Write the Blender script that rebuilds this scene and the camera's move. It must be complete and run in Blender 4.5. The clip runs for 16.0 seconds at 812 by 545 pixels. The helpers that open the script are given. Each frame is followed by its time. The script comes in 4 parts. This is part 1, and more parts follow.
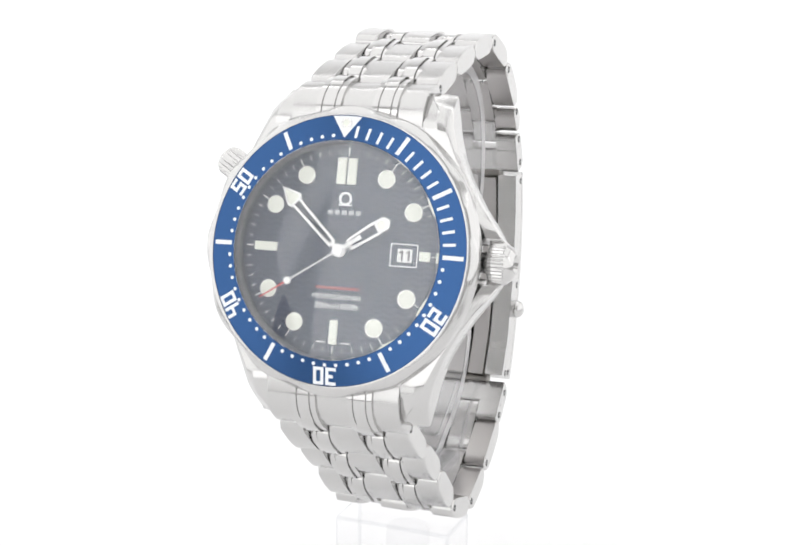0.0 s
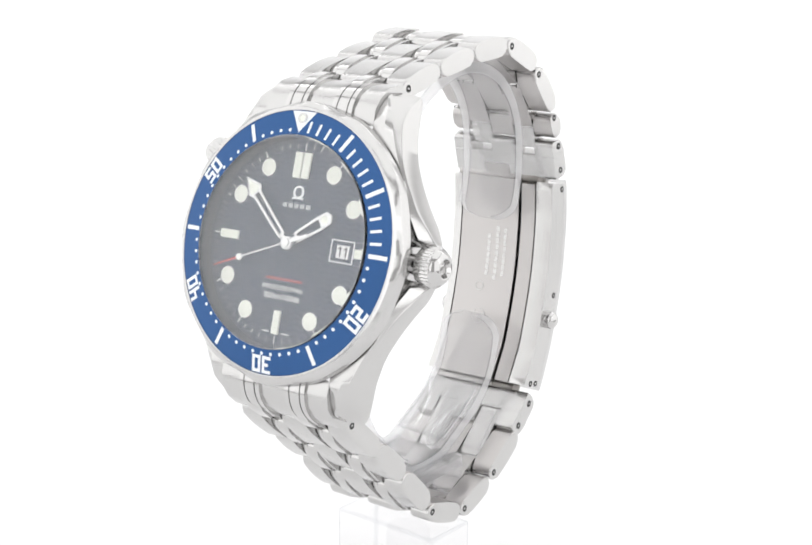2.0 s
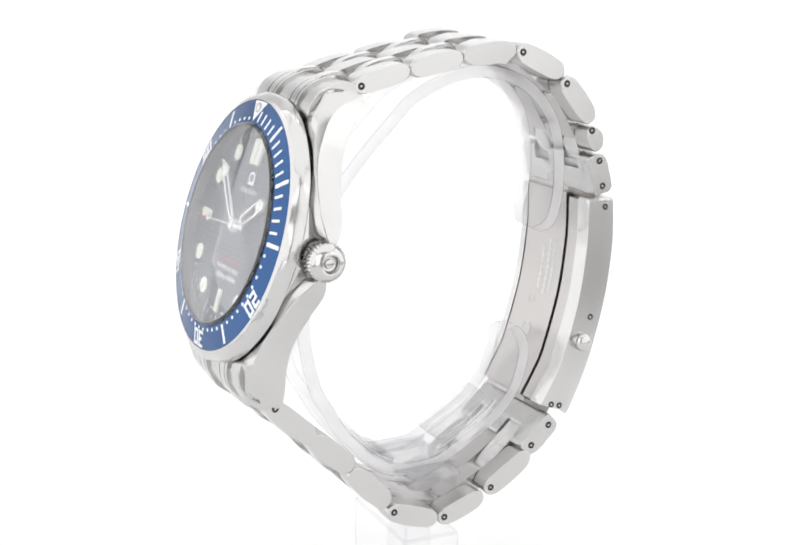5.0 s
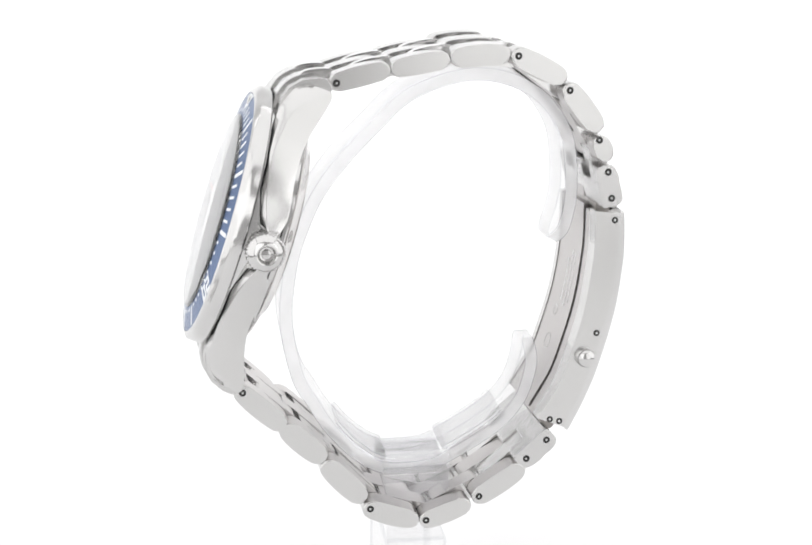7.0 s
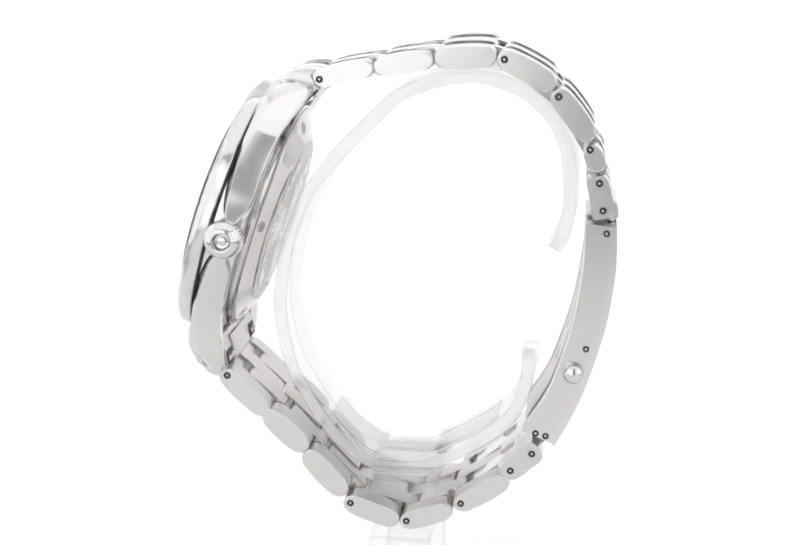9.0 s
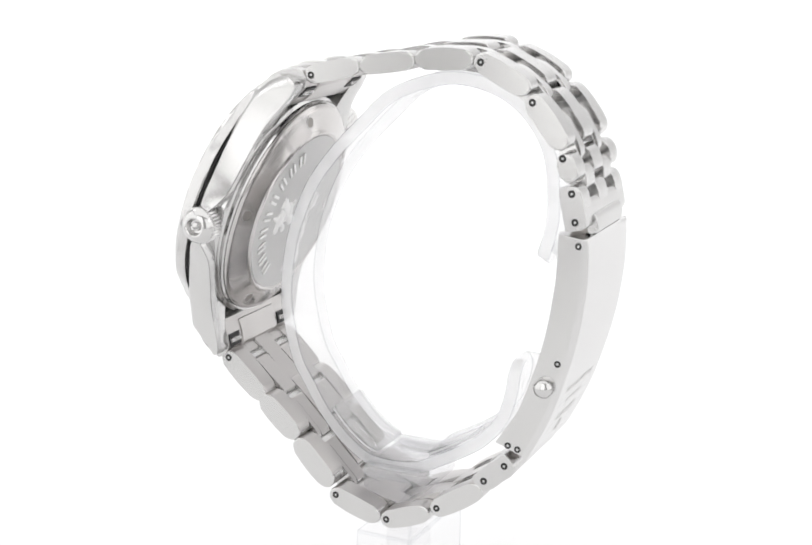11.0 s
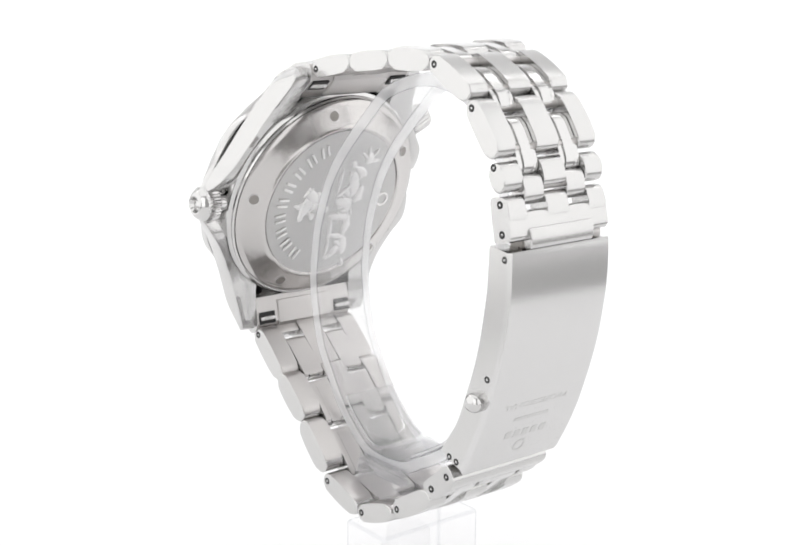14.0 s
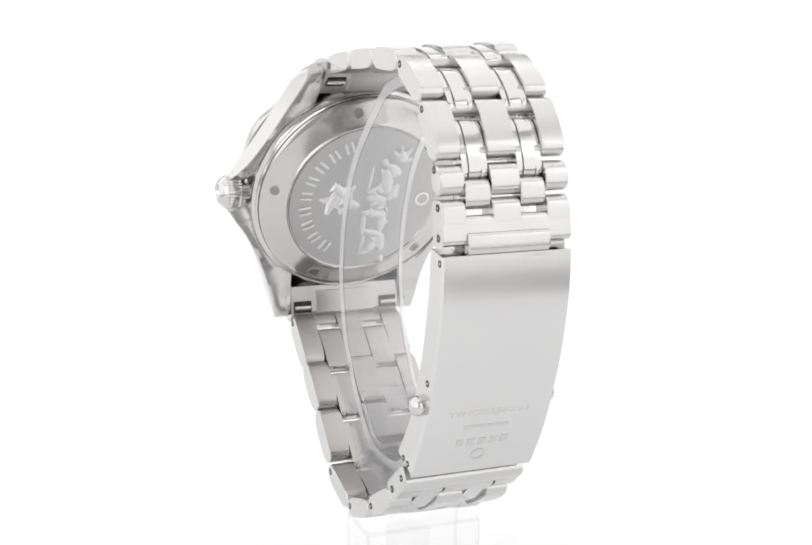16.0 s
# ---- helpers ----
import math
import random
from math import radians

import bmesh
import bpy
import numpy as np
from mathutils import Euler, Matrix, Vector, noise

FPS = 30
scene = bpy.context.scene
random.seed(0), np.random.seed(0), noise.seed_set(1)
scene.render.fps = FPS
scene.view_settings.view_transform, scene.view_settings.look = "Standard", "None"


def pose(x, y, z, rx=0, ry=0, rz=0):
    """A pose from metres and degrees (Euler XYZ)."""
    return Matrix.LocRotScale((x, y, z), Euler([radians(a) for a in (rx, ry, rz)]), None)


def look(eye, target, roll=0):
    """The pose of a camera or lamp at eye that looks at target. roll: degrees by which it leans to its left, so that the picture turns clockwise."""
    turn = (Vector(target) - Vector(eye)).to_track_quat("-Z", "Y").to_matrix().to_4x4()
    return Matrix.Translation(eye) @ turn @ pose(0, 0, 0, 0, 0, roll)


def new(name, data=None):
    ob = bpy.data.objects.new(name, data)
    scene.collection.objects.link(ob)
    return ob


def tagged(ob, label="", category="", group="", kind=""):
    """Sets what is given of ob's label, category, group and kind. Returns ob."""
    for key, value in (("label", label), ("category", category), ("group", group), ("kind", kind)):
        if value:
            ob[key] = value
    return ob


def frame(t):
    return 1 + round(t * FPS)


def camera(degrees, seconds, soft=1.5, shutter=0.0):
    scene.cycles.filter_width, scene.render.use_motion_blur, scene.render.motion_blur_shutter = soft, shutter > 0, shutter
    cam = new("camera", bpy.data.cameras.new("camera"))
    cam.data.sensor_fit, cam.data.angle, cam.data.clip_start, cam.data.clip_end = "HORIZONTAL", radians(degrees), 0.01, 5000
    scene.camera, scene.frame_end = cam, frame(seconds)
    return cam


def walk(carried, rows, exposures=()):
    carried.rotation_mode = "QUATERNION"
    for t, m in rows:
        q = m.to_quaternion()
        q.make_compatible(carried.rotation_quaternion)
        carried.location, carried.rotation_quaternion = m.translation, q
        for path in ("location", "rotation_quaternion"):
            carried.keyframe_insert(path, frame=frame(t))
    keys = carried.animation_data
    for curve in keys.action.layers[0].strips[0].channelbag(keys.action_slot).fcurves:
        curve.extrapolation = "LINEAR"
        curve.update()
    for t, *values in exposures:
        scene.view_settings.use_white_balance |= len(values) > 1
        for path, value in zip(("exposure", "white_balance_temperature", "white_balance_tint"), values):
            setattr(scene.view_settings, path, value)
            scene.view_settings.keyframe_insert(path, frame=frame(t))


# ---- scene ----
# ---------------------------------------------------------------- camera
MM = 0.001
AXIS = 0.069            # height of the turntable's reference point above the table
eye = Vector((0.0, -0.234, AXIS + 0.05412))
aim = Vector((-0.00325, 0.96518, -0.26155))
cam = camera(29.76, 16.0, soft=1.8)
walk(cam, [(0.0, look(eye, eye + aim, 0.69)), (16.0, look(eye, eye + aim, 0.69))])

# ---------------------------------------------------------------- light: a white light tent
world = bpy.data.worlds.new("tent_world")
world.use_nodes = True
world.node_tree.nodes["Background"].inputs["Color"].default_value = (1.0, 0.99, 0.985, 1)
world.node_tree.nodes["Background"].inputs["Strength"].default_value = 0.42
scene.world = world
scene.view_settings.exposure = 0.22


def softbox(name, at, target, sx, sy, radiance, tint=(1, 1, 1)):
    d = bpy.data.lights.new(name, "AREA")
    d.shape, d.size, d.size_y = "RECTANGLE", sx, sy
    d.energy = radiance * math.pi * sx * sy
    d.color = tint
    ob = new(name, d)
    ob.matrix_world = look(Vector(at), Vector(target))
    return ob


softbox("softbox_top", (0, 0.08, 0.62), (0, 0.08, 0), 0.9, 0.8, 0.80)
softbox("softbox_left", (-0.55, -0.05, 0.25), (0, -0.05, 0.10), 0.97, 0.70, 0.86)
softbox("softbox_right", (0.55, 0.06, 0.28), (0, 0.03, 0.12), 0.74, 0.62, 0.87)
# Extra lamp out of view, added only to whiten the backdrop paper.
softbox("backdrop_fill", (0, 0.34, 0.50), (0, 0.66, 0.14), 1.2, 0.16, 2.6)
softbox("softbox_front_left", (-0.2, -0.452, 0.27), (0, 0, 0.15), 0.345, 0.58, 1.12)
softbox("softbox_front_right", (0.37, -0.42, 0.265), (0, 0, 0.18), 0.46, 0.59, 0.82)


# ---------------------------------------------------------------- materials
def mat(name, colour, metal=0.0, rough=0.5, **more):
    m = bpy.data.materials.new(name)
    m.use_nodes = True
    b = m.node_tree.nodes["Principled BSDF"]
    b.inputs["Base Color"].default_value = (*colour, 1)
    b.inputs["Metallic"].default_value = metal
    b.inputs["Roughness"].default_value = rough
    for key, value in more.items():
        b.inputs[key.replace("_", " ")].default_value = value
    return m


def grain(m, scale, low, high, bump=0.0, distance=0.00002, detail=3.0, stain=0.0):
    """Stretched noise that varies the roughness, and lifts a fine relief."""
    nt = m.node_tree
    b = nt.nodes["Principled BSDF"]
    co = nt.nodes.new("ShaderNodeTexCoord")
    mp = nt.nodes.new("ShaderNodeMapping")
    mp.inputs["Scale"].default_value = scale
    n = nt.nodes.new("ShaderNodeTexNoise")
    n.inputs["Scale"].default_value, n.inputs["Detail"].default_value = 1.0, detail
    nt.links.new(co.outputs["Object"], mp.inputs["Vector"])
    nt.links.new(mp.outputs["Vector"], n.inputs["Vector"])
    r = nt.nodes.new("ShaderNodeMapRange")
    r.inputs["To Min"].default_value, r.inputs["To Max"].default_value = low, high
    nt.links.new(n.outputs["Fac"], r.inputs["Value"])
    nt.links.new(r.outputs["Result"], b.inputs["Roughness"])
    if bump:
        k = nt.nodes.new("ShaderNodeBump")
        k.inputs["Strength"].default_value, k.inputs["Distance"].default_value = bump, distance
        nt.links.new(n.outputs["Fac"], k.inputs["Height"])
        nt.links.new(k.outputs["Normal"], b.inputs["Normal"])
    if stain:
        big = nt.nodes.new("ShaderNodeTexNoise")
        big.inputs["Scale"].default_value = 180.0
        nt.links.new(co.outputs["Object"], big.inputs["Vector"])
        mix = nt.nodes.new("ShaderNodeMix")
        mix.data_type = "RGBA"
        c = b.inputs["Base Color"].default_value[:]
        mix.inputs["A"].default_value = c
        mix.inputs["B"].default_value = (c[0] * (1 - stain), c[1] * (1 - stain), c[2] * (1 - stain), 1)
        nt.links.new(big.outputs["Fac"], mix.inputs["Factor"])
        nt.links.new(mix.outputs["Result"], b.inputs["Base Color"])
    return m


brushed = grain(mat("brushed_steel", (0.60, 0.595, 0.59), 1.0, 0.3), (7000, 300, 300), 0.20, 0.28, 0.04, stain=0.06)
brushed_side = grain(mat("brushed_steel_side", (0.62, 0.615, 0.608), 1.0, 0.3), (250, 7000, 300), 0.17, 0.25, 0.02, stain=0.05)
# Wrist-side steel: dimmer light and warm reflections inside the loop go into its colour.
shaded_inner = grain(mat("satin_steel_shaded_inside", (0.515, 0.498, 0.490), 1.0, 0.36), (5000, 400, 400), 0.27, 0.32, 0.006, stain=0.05)
polished = grain(mat("polished_steel", (0.60, 0.595, 0.59), 1.0, 0.12), (5000, 5000, 5000), 0.11, 0.14)
satin = grain(mat("satin_bezel_steel", (0.60, 0.595, 0.59), 1.0, 0.20), (5000, 5000, 5000), 0.19, 0.24)
turned = grain(mat("turned_steel", (0.57, 0.553, 0.543), 1.0, 0.25), (5000, 5000, 5000), 0.14, 0.18, 0.003, stain=0.05)
# Darker steel whose colour carries the shade of holes, slots and gaps.
recess_shade = mat("recess_shade_steel", (0.30, 0.285, 0.27), 1.0, 0.35)
# Near-black, painted in for the shade of pin bores, slots and the bezel gap.
gap_shade = mat("shadowed_bore", (0.03, 0.03, 0.03), 0.6, 0.5)
blue = grain(mat("blue_anodised_aluminium", (0.037, 0.098, 0.245), 0.90, 0.28), (2500, 2500, 2500), 0.20, 0.26, 0.03)
silver_print = grain(mat("silver_print", (0.80, 0.81, 0.82), 0.2, 0.4), (3000, 3000, 3000), 0.35, 0.45)
lume = grain(mat("pale_luminous_paint", (0.80, 0.82, 0.74), 0.0, 0.55), (4000, 4000, 4000), 0.5, 0.6)
grey_print = mat("thin_grey_print", (0.42, 0.43, 0.45), 0.1, 0.5)
white_print = mat("white_print", (0.80, 0.80, 0.80), 0.0, 0.5)
red_print = mat("red_print", (0.36, 0.05, 0.06), 0.0, 0.5)
red_paint = mat("red_lacquer", (0.60, 0.04, 0.04), 0.0, 0.4)
ink = mat("date_ink", (0.02, 0.02, 0.03), 0.0, 0.5)
engraving = mat("engraved_steel", (0.575, 0.57, 0.565), 1.0, 0.26)
relief = grain(mat("frosted_steel_relief", (0.82, 0.815, 0.81), 1.0, 0.4), (2500, 2500, 2500), 0.36, 0.48, 0.2)
frosted = grain(mat("frosted_steel_field", (0.55, 0.545, 0.54), 1.0, 0.45), (5000, 5000, 5000), 0.38, 0.52, 0.25)
crystal_glass = mat("sapphire_crystal", (1, 1, 1), 0.0, 0.0, Transmission_Weight=1.0, IOR=1.74)


def acrylic_sheet(name, tint, haze, rough):
    """Clear plastic: lets light through, mirrors a little at its faces, and is slightly hazy."""
    m = bpy.data.materials.new(name)
    m.use_nodes = True
    nt = m.node_tree
    nt.nodes.clear()
    out = nt.nodes.new("ShaderNodeOutputMaterial")
    clear = nt.nodes.new("ShaderNodeBsdfTransparent")
    clear.inputs["Color"].default_value = (*tint, 1)
    gloss = nt.nodes.new("ShaderNodeBsdfGlossy")
    gloss.inputs["Roughness"].default_value = rough
    lay = nt.nodes.new("ShaderNodeLayerWeight")
    lay.inputs["Blend"].default_value = 0.5
    power = nt.nodes.new("ShaderNodeMath")
    power.operation = "POWER"
    power.inputs[1].default_value = 4.0
    nt.links.new(lay.outputs["Facing"], power.inputs[0])
    fres = nt.nodes.new("ShaderNodeMath")
    fres.operation = "MULTIPLY_ADD"
    fres.inputs[1].default_value, fres.inputs[2].default_value = 0.22, 0.035
    nt.links.new(power.outputs[0], fres.inputs[0])
    one = nt.nodes.new("ShaderNodeMixShader")
    nt.links.new(fres.outputs[0], one.inputs[0])
    nt.links.new(clear.outputs[0], one.inputs[1])
    nt.links.new(gloss.outputs[0], one.inputs[2])
    co = nt.nodes.new("ShaderNodeTexCoord")
    n = nt.nodes.new("ShaderNodeTexNoise")
    n.inputs["Scale"].default_value = 220.0
    nt.links.new(co.outputs["Object"], n.inputs["Vector"])
    r = nt.nodes.new("ShaderNodeMapRange")
    r.inputs["To Min"].default_value, r.inputs["To Max"].default_value = haze * 0.88, haze * 1.12
    nt.links.new(n.outputs["Fac"], r.inputs["Value"])
    dif = nt.nodes.new("ShaderNodeBsdfDiffuse")
    dif.inputs["Color"].default_value = (0.97, 0.97, 0.98, 1)
    tra = nt.nodes.new("ShaderNodeBsdfTranslucent")
    tra.inputs["Color"].default_value = (0.97, 0.97, 0.98, 1)
    half = nt.nodes.new("ShaderNodeMixShader")
    half.inputs[0].default_value = 0.75
    nt.links.new(dif.outputs[0], half.inputs[1])
    nt.links.new(tra.outputs[0], half.inputs[2])
    two = nt.nodes.new("ShaderNodeMixShader")
    nt.links.new(r.outputs["Result"], two.inputs[0])
    nt.links.new(one.outputs[0], two.inputs[1])
    nt.links.new(half.outputs[0], two.inputs[2])
    nt.links.new(two.outputs[0], out.inputs["Surface"])
    return m


acrylic = acrylic_sheet("clear_acrylic", (0.9985, 0.9985, 0.999), 0.14, 0.03)
acrylic_block = acrylic_sheet("clear_block_acrylic", (0.994, 0.994, 0.996), 0.02, 0.03)
acrylic_edge = acrylic_sheet("acrylic_cut_edge", (0.998, 0.998, 0.999), 0.50, 0.12)
# Arris tints paint the thin grey outlines that bent light gives clear plastic.
acrylic_line = acrylic_sheet("acrylic_arris_shade", (0.80, 0.805, 0.815), 0.12, 0.05)
block_line = acrylic_sheet("acrylic_block_arris_shade", (0.92, 0.925, 0.935), 0.05, 0.05)
milky = acrylic_sheet("milky_acrylic", (0.996, 0.994, 0.999), 0.14, 0.10)
backdrop_white = grain(mat("white_backdrop_paper", (0.80, 0.80, 0.805), 0.0, 0.8), (300, 300, 300), 0.75, 0.9)


def dial_material():
    m = mat("wavy_blue_dial", (0.012, 0.020, 0.045), 0.35, 0.35)
    nt = m.node_tree
    b = nt.nodes["Principled BSDF"]
    co = nt.nodes.new("ShaderNodeTexCoord")
    sep = nt.nodes.new("ShaderNodeSeparateXYZ")
    nt.links.new(co.outputs["Object"], sep.inputs[0])

    def op(kind, a, c=None):
        k = nt.nodes.new("ShaderNodeMath")
        k.operation = kind
        for i, v in enumerate((a, c)):
            if v is None:
                continue
            if isinstance(v, (int, float)):
                k.inputs[i].default_value = v
            else:
                nt.links.new(v, k.inputs[i])
        return k.outputs[0]
    side = op("MULTIPLY", op("SINE", op("MULTIPLY", sep.outputs[0], 2 * math.pi / 0.0019)), 1.25)
    wave = op("SINE", op("ADD", op("MULTIPLY", sep.outputs[1], 2 * math.pi / 0.00080), side))
    k = nt.nodes.new("ShaderNodeBump")
    k.inputs["Strength"].default_value, k.inputs["Distance"].default_value = 0.30, 0.00004
    nt.links.new(wave, k.inputs["Height"])
    nt.links.new(k.outputs["Normal"], b.inputs["Normal"])
    mix = nt.nodes.new("ShaderNodeMix")
    mix.data_type = "RGBA"
    mix.inputs["A"].default_value = (0.020, 0.030, 0.058, 1)
    mix.inputs["B"].default_value = (0.040, 0.056, 0.094, 1)
    nt.links.new(op("ADD", op("MULTIPLY", wave, 0.5), 0.5), mix.inputs["Factor"])
    nt.links.new(mix.outputs["Result"], b.inputs["Base Color"])
    return m


dial_blue = dial_material()


def lathe_marks(m, amount):
    """Circular brushing round the object's own axis."""
    nt = m.node_tree
    tan = nt.nodes.new("ShaderNodeTangent")
    tan.direction_type, tan.axis = "RADIAL", "Z"
    b = nt.nodes["Principled BSDF"]
    b.inputs["Anisotropic"].default_value = amount
    nt.links.new(tan.outputs[0], b.inputs["Tangent"])


lathe_marks(turned, 0.5)
lathe_marks(blue, 0.6)

# ---------------------------------------------------------------- frames and mesh helpers (mesh code in millimetres)
BASE = -51.0            # top of the acrylic block below the reference point
WATCH = Matrix(((0.04172, 0.29844, -0.95352, -28.99 * MM),
                (-0.99873, 0.03938, -0.03138, -0.80 * MM),
                (0.02819, 0.95362, 0.29971, (1.095 - BASE) * MM),
                (0, 0, 0, 1)))
q = WATCH.to_quaternion()
WATCH = Matrix.LocRotScale(WATCH.translation, q, None)
BAND = WATCH @ Matrix.Translation((-0.2 * MM, 0, 0))      # the bracelet hangs a little to one side


FLAT_FACED = {"bracelet_link", "link_block", "slim_link", "slim_block", "fork_link", "prong", "tongue", "clasp", "clasp_side", "end_link", "ridge", "folding_blade", "side_blade", "latch_plate", "hour_bar", "block", "ring_bed", "foot"}


def part(name, bm, material, parent, label="", smooth=True, at=None, recalc=True, sharp=32):
    if recalc:
        bm.normal_update()
        bmesh.ops.recalc_face_normals(bm, faces=bm.faces[:])
        if bm.calc_volume(signed=True) < 0:
            bmesh.ops.reverse_faces(bm, faces=bm.faces[:])
    bmesh.ops.scale(bm, vec=(MM, MM, MM), verts=bm.verts[:])
    me = bpy.data.meshes.new(name)
    bm.to_mesh(me)
    bm.free()
    return mesh_part(name, me, material, parent, label, smooth, at, sharp)


def mesh_part(name, me, material, parent, label="", smooth=True, at=None, sharp=32):
    if not me.materials:
        me.materials.append(material)
    if smooth:
        me.polygons.foreach_set("use_smooth", [len(p.vertices) < 6 for p in me.polygons])
        me.set_sharp_from_angle(angle=radians(sharp))
    ob = new(name, me)
    ob.parent = parent
    if smooth and name in FLAT_FACED:      # broad faces stay flat, their bevels round
        ob.modifiers.new("flat_faces", "WEIGHTED_NORMAL").keep_sharp = True
    if at is not None:
        ob.matrix_basis = at
    if label:
        tagged(ob, label)
    return ob


def thing(name, label, category, group=""):
    return tagged(new(name), label, category, group)


def revolve(profile, n=96, closed=False, radial=None):
    """Turn a profile of (radius, height) round the third axis."""
    bm = bmesh.new()
    rings = []
    for r, w in profile:
        ring = []
        for i in range(n):
            a = 2 * math.pi * i / n
            rr = r + (radial(a, r, w) if radial else 0)
            ring.append(bm.verts.new((rr * math.sin(a), rr * math.cos(a), w)))
        rings.append(ring)
    pairs = list(zip(rings, rings[1:])) + ([(rings[-1], rings[0])] if closed else [])
    for p, s in pairs:
        for i in range(n):
            j = (i + 1) % n
            bm.faces.new((p[i], p[j], s[j], s[i]))
    if not closed:
        bm.faces.new(rings[0])
        bm.faces.new(rings[-1])
    return bm


def prism(poly, u0, u1, bevel=0.0, segments=2, bm=None):
    """A profile of (v, w) drawn out along u, its rim rounded."""
    own = bmesh.new()
    a = [own.verts.new((u0, v, w)) for v, w in poly]
    b = [own.verts.new((u1, v, w)) for v, w in poly]
    f0, f1 = own.faces.new(a), own.faces.new(b[::-1])
    n = len(poly)
    for i in range(n):
        j = (i + 1) % n
        own.faces.new((a[j], a[i], b[i], b[j]))
    if bevel:
        rim = list({e for f in (f0, f1) for e in f.edges})
        bmesh.ops.bevel(own, geom=rim, offset=bevel, segments=segments, profile=0.5, affect="EDGES", clamp_overlap=True)
    return merge(bm, own)


def merge(bm, own):
    if bm is None:
        return own
    me = bpy.data.meshes.new("merge")
    own.to_mesh(me)
    own.free()
    bm.from_mesh(me)
    bpy.data.meshes.remove(me)
    return bm


def block(x0, x1, y0, y1, z0, z1, bevel=0.0, segments=2, bm=None):
    own = bmesh.new()
    bmesh.ops.create_cube(own, size=1, matrix=Matrix.Translation(((x0 + x1) / 2, (y0 + y1) / 2, (z0 + z1) / 2)) @ Matrix.Diagonal((x1 - x0, y1 - y0, z1 - z0, 1)))
    if bevel:
        bmesh.ops.bevel(own, geom=own.edges[:], offset=bevel, segments=segments, profile=0.5, affect="EDGES", clamp_overlap=True)
    return merge(bm, own)


def plate(points, low, high, bevel=0.0, bm=None):
    """A flat polygon of (u, v) between two heights, which may be functions of (u, v)."""
    own = bmesh.new()
    z = lambda h, p: h(*p) if callable(h) else h
    a = [own.verts.new((*p, z(low, p))) for p in points]
    b = [own.verts.new((*p, z(high, p))) for p in points]
    own.faces.new(a[::-1])
    top = own.faces.new(b)
    n = len(points)
    for i in range(n):
        j = (i + 1) % n
        own.faces.new((a[i], a[j], b[j], b[i]))
    if bevel:
        bmesh.ops.bevel(own, geom=top.edges[:], offset=bevel, segments=2, profile=0.5, affect="EDGES", clamp_overlap=True)
    return merge(bm, own)


def disc(cu, cv, r, n=28):
    return [(cu + r * math.cos(2 * math.pi * i / n), cv + r * math.sin(2 * math.pi * i / n)) for i in range(n)]


def cylinder(axis_point, axis, r, length, n=24, bevel=0.0, bm=None, r2=None):
    own = bmesh.new()
    turn = Vector(axis).to_track_quat("Z", "Y").to_matrix().to_4x4()
    m = Matrix.Translation(axis_point) @ turn @ Matrix.Translation((0, 0, length / 2))
    bmesh.ops.create_cone(own, cap_ends=True, segments=n, radius1=r, radius2=r if r2 is None else r2, depth=length, matrix=m)
    if bevel:
        caps = [f for f in own.faces if len(f.verts) > 4]
        rim = list({e for f in caps for e in f.edges})
        bmesh.ops.bevel(own, geom=rim, offset=bevel, segments=3, profile=0.5, affect="EDGES", clamp_overlap=True)
    return merge(bm, own)


def lettering(text, size, depth, spacing=1.0):
    """A mesh of a word in the built-in font, centred, in millimetres."""
    cu = bpy.data.curves.new("word", "FONT")
    cu.body, cu.size, cu.extrude = text, size, depth / 2
    cu.align_x, cu.align_y, cu.space_character = "CENTER", "CENTER", spacing
    cu.resolution_u = 3
    ob = bpy.data.objects.new("word", cu)
    scene.collection.objects.link(ob)
    me = bpy.data.meshes.new_from_object(ob.evaluated_get(bpy.context.evaluated_depsgraph_get()))
    bpy.data.objects.remove(ob)
    bm = bmesh.new()
    bm.from_mesh(me)
    bpy.data.meshes.remove(me)
    return bm


def rounded_profile(a, b, h, out, bow=0.35, power=3.0, n=28):
    """The side view of a bracelet link from a to b in (v, w): a flattened pill that bulges outwards."""
    a, b = Vector(a), Vector(b)
    along = (b - a)
    length = along.length
    along.normalize()
    across = Vector((-along.y, along.x))
    if across.dot(Vector(out)) < 0:
        across = -across
    pts = []
    for i in range(n):
        t = 2 * math.pi * i / n
        c, s = math.cos(t), math.sin(t)
        px, py = (power, power * 0.8) if s >= 0 else (power * 1.3, power * 2.2)
        x = length / 2 * math.copysign(abs(c) ** (2 / px), c)
        y = h / 2 * math.copysign(abs(s) ** (2 / py), s)
        lift = bow * (1 - (2 * x / length) ** 2)
        y = y + (lift if y > 0 else lift * 0.35)
        p = (a + b) / 2 + along * x + across * y
        pts.append((p.x, p.y))
    return pts


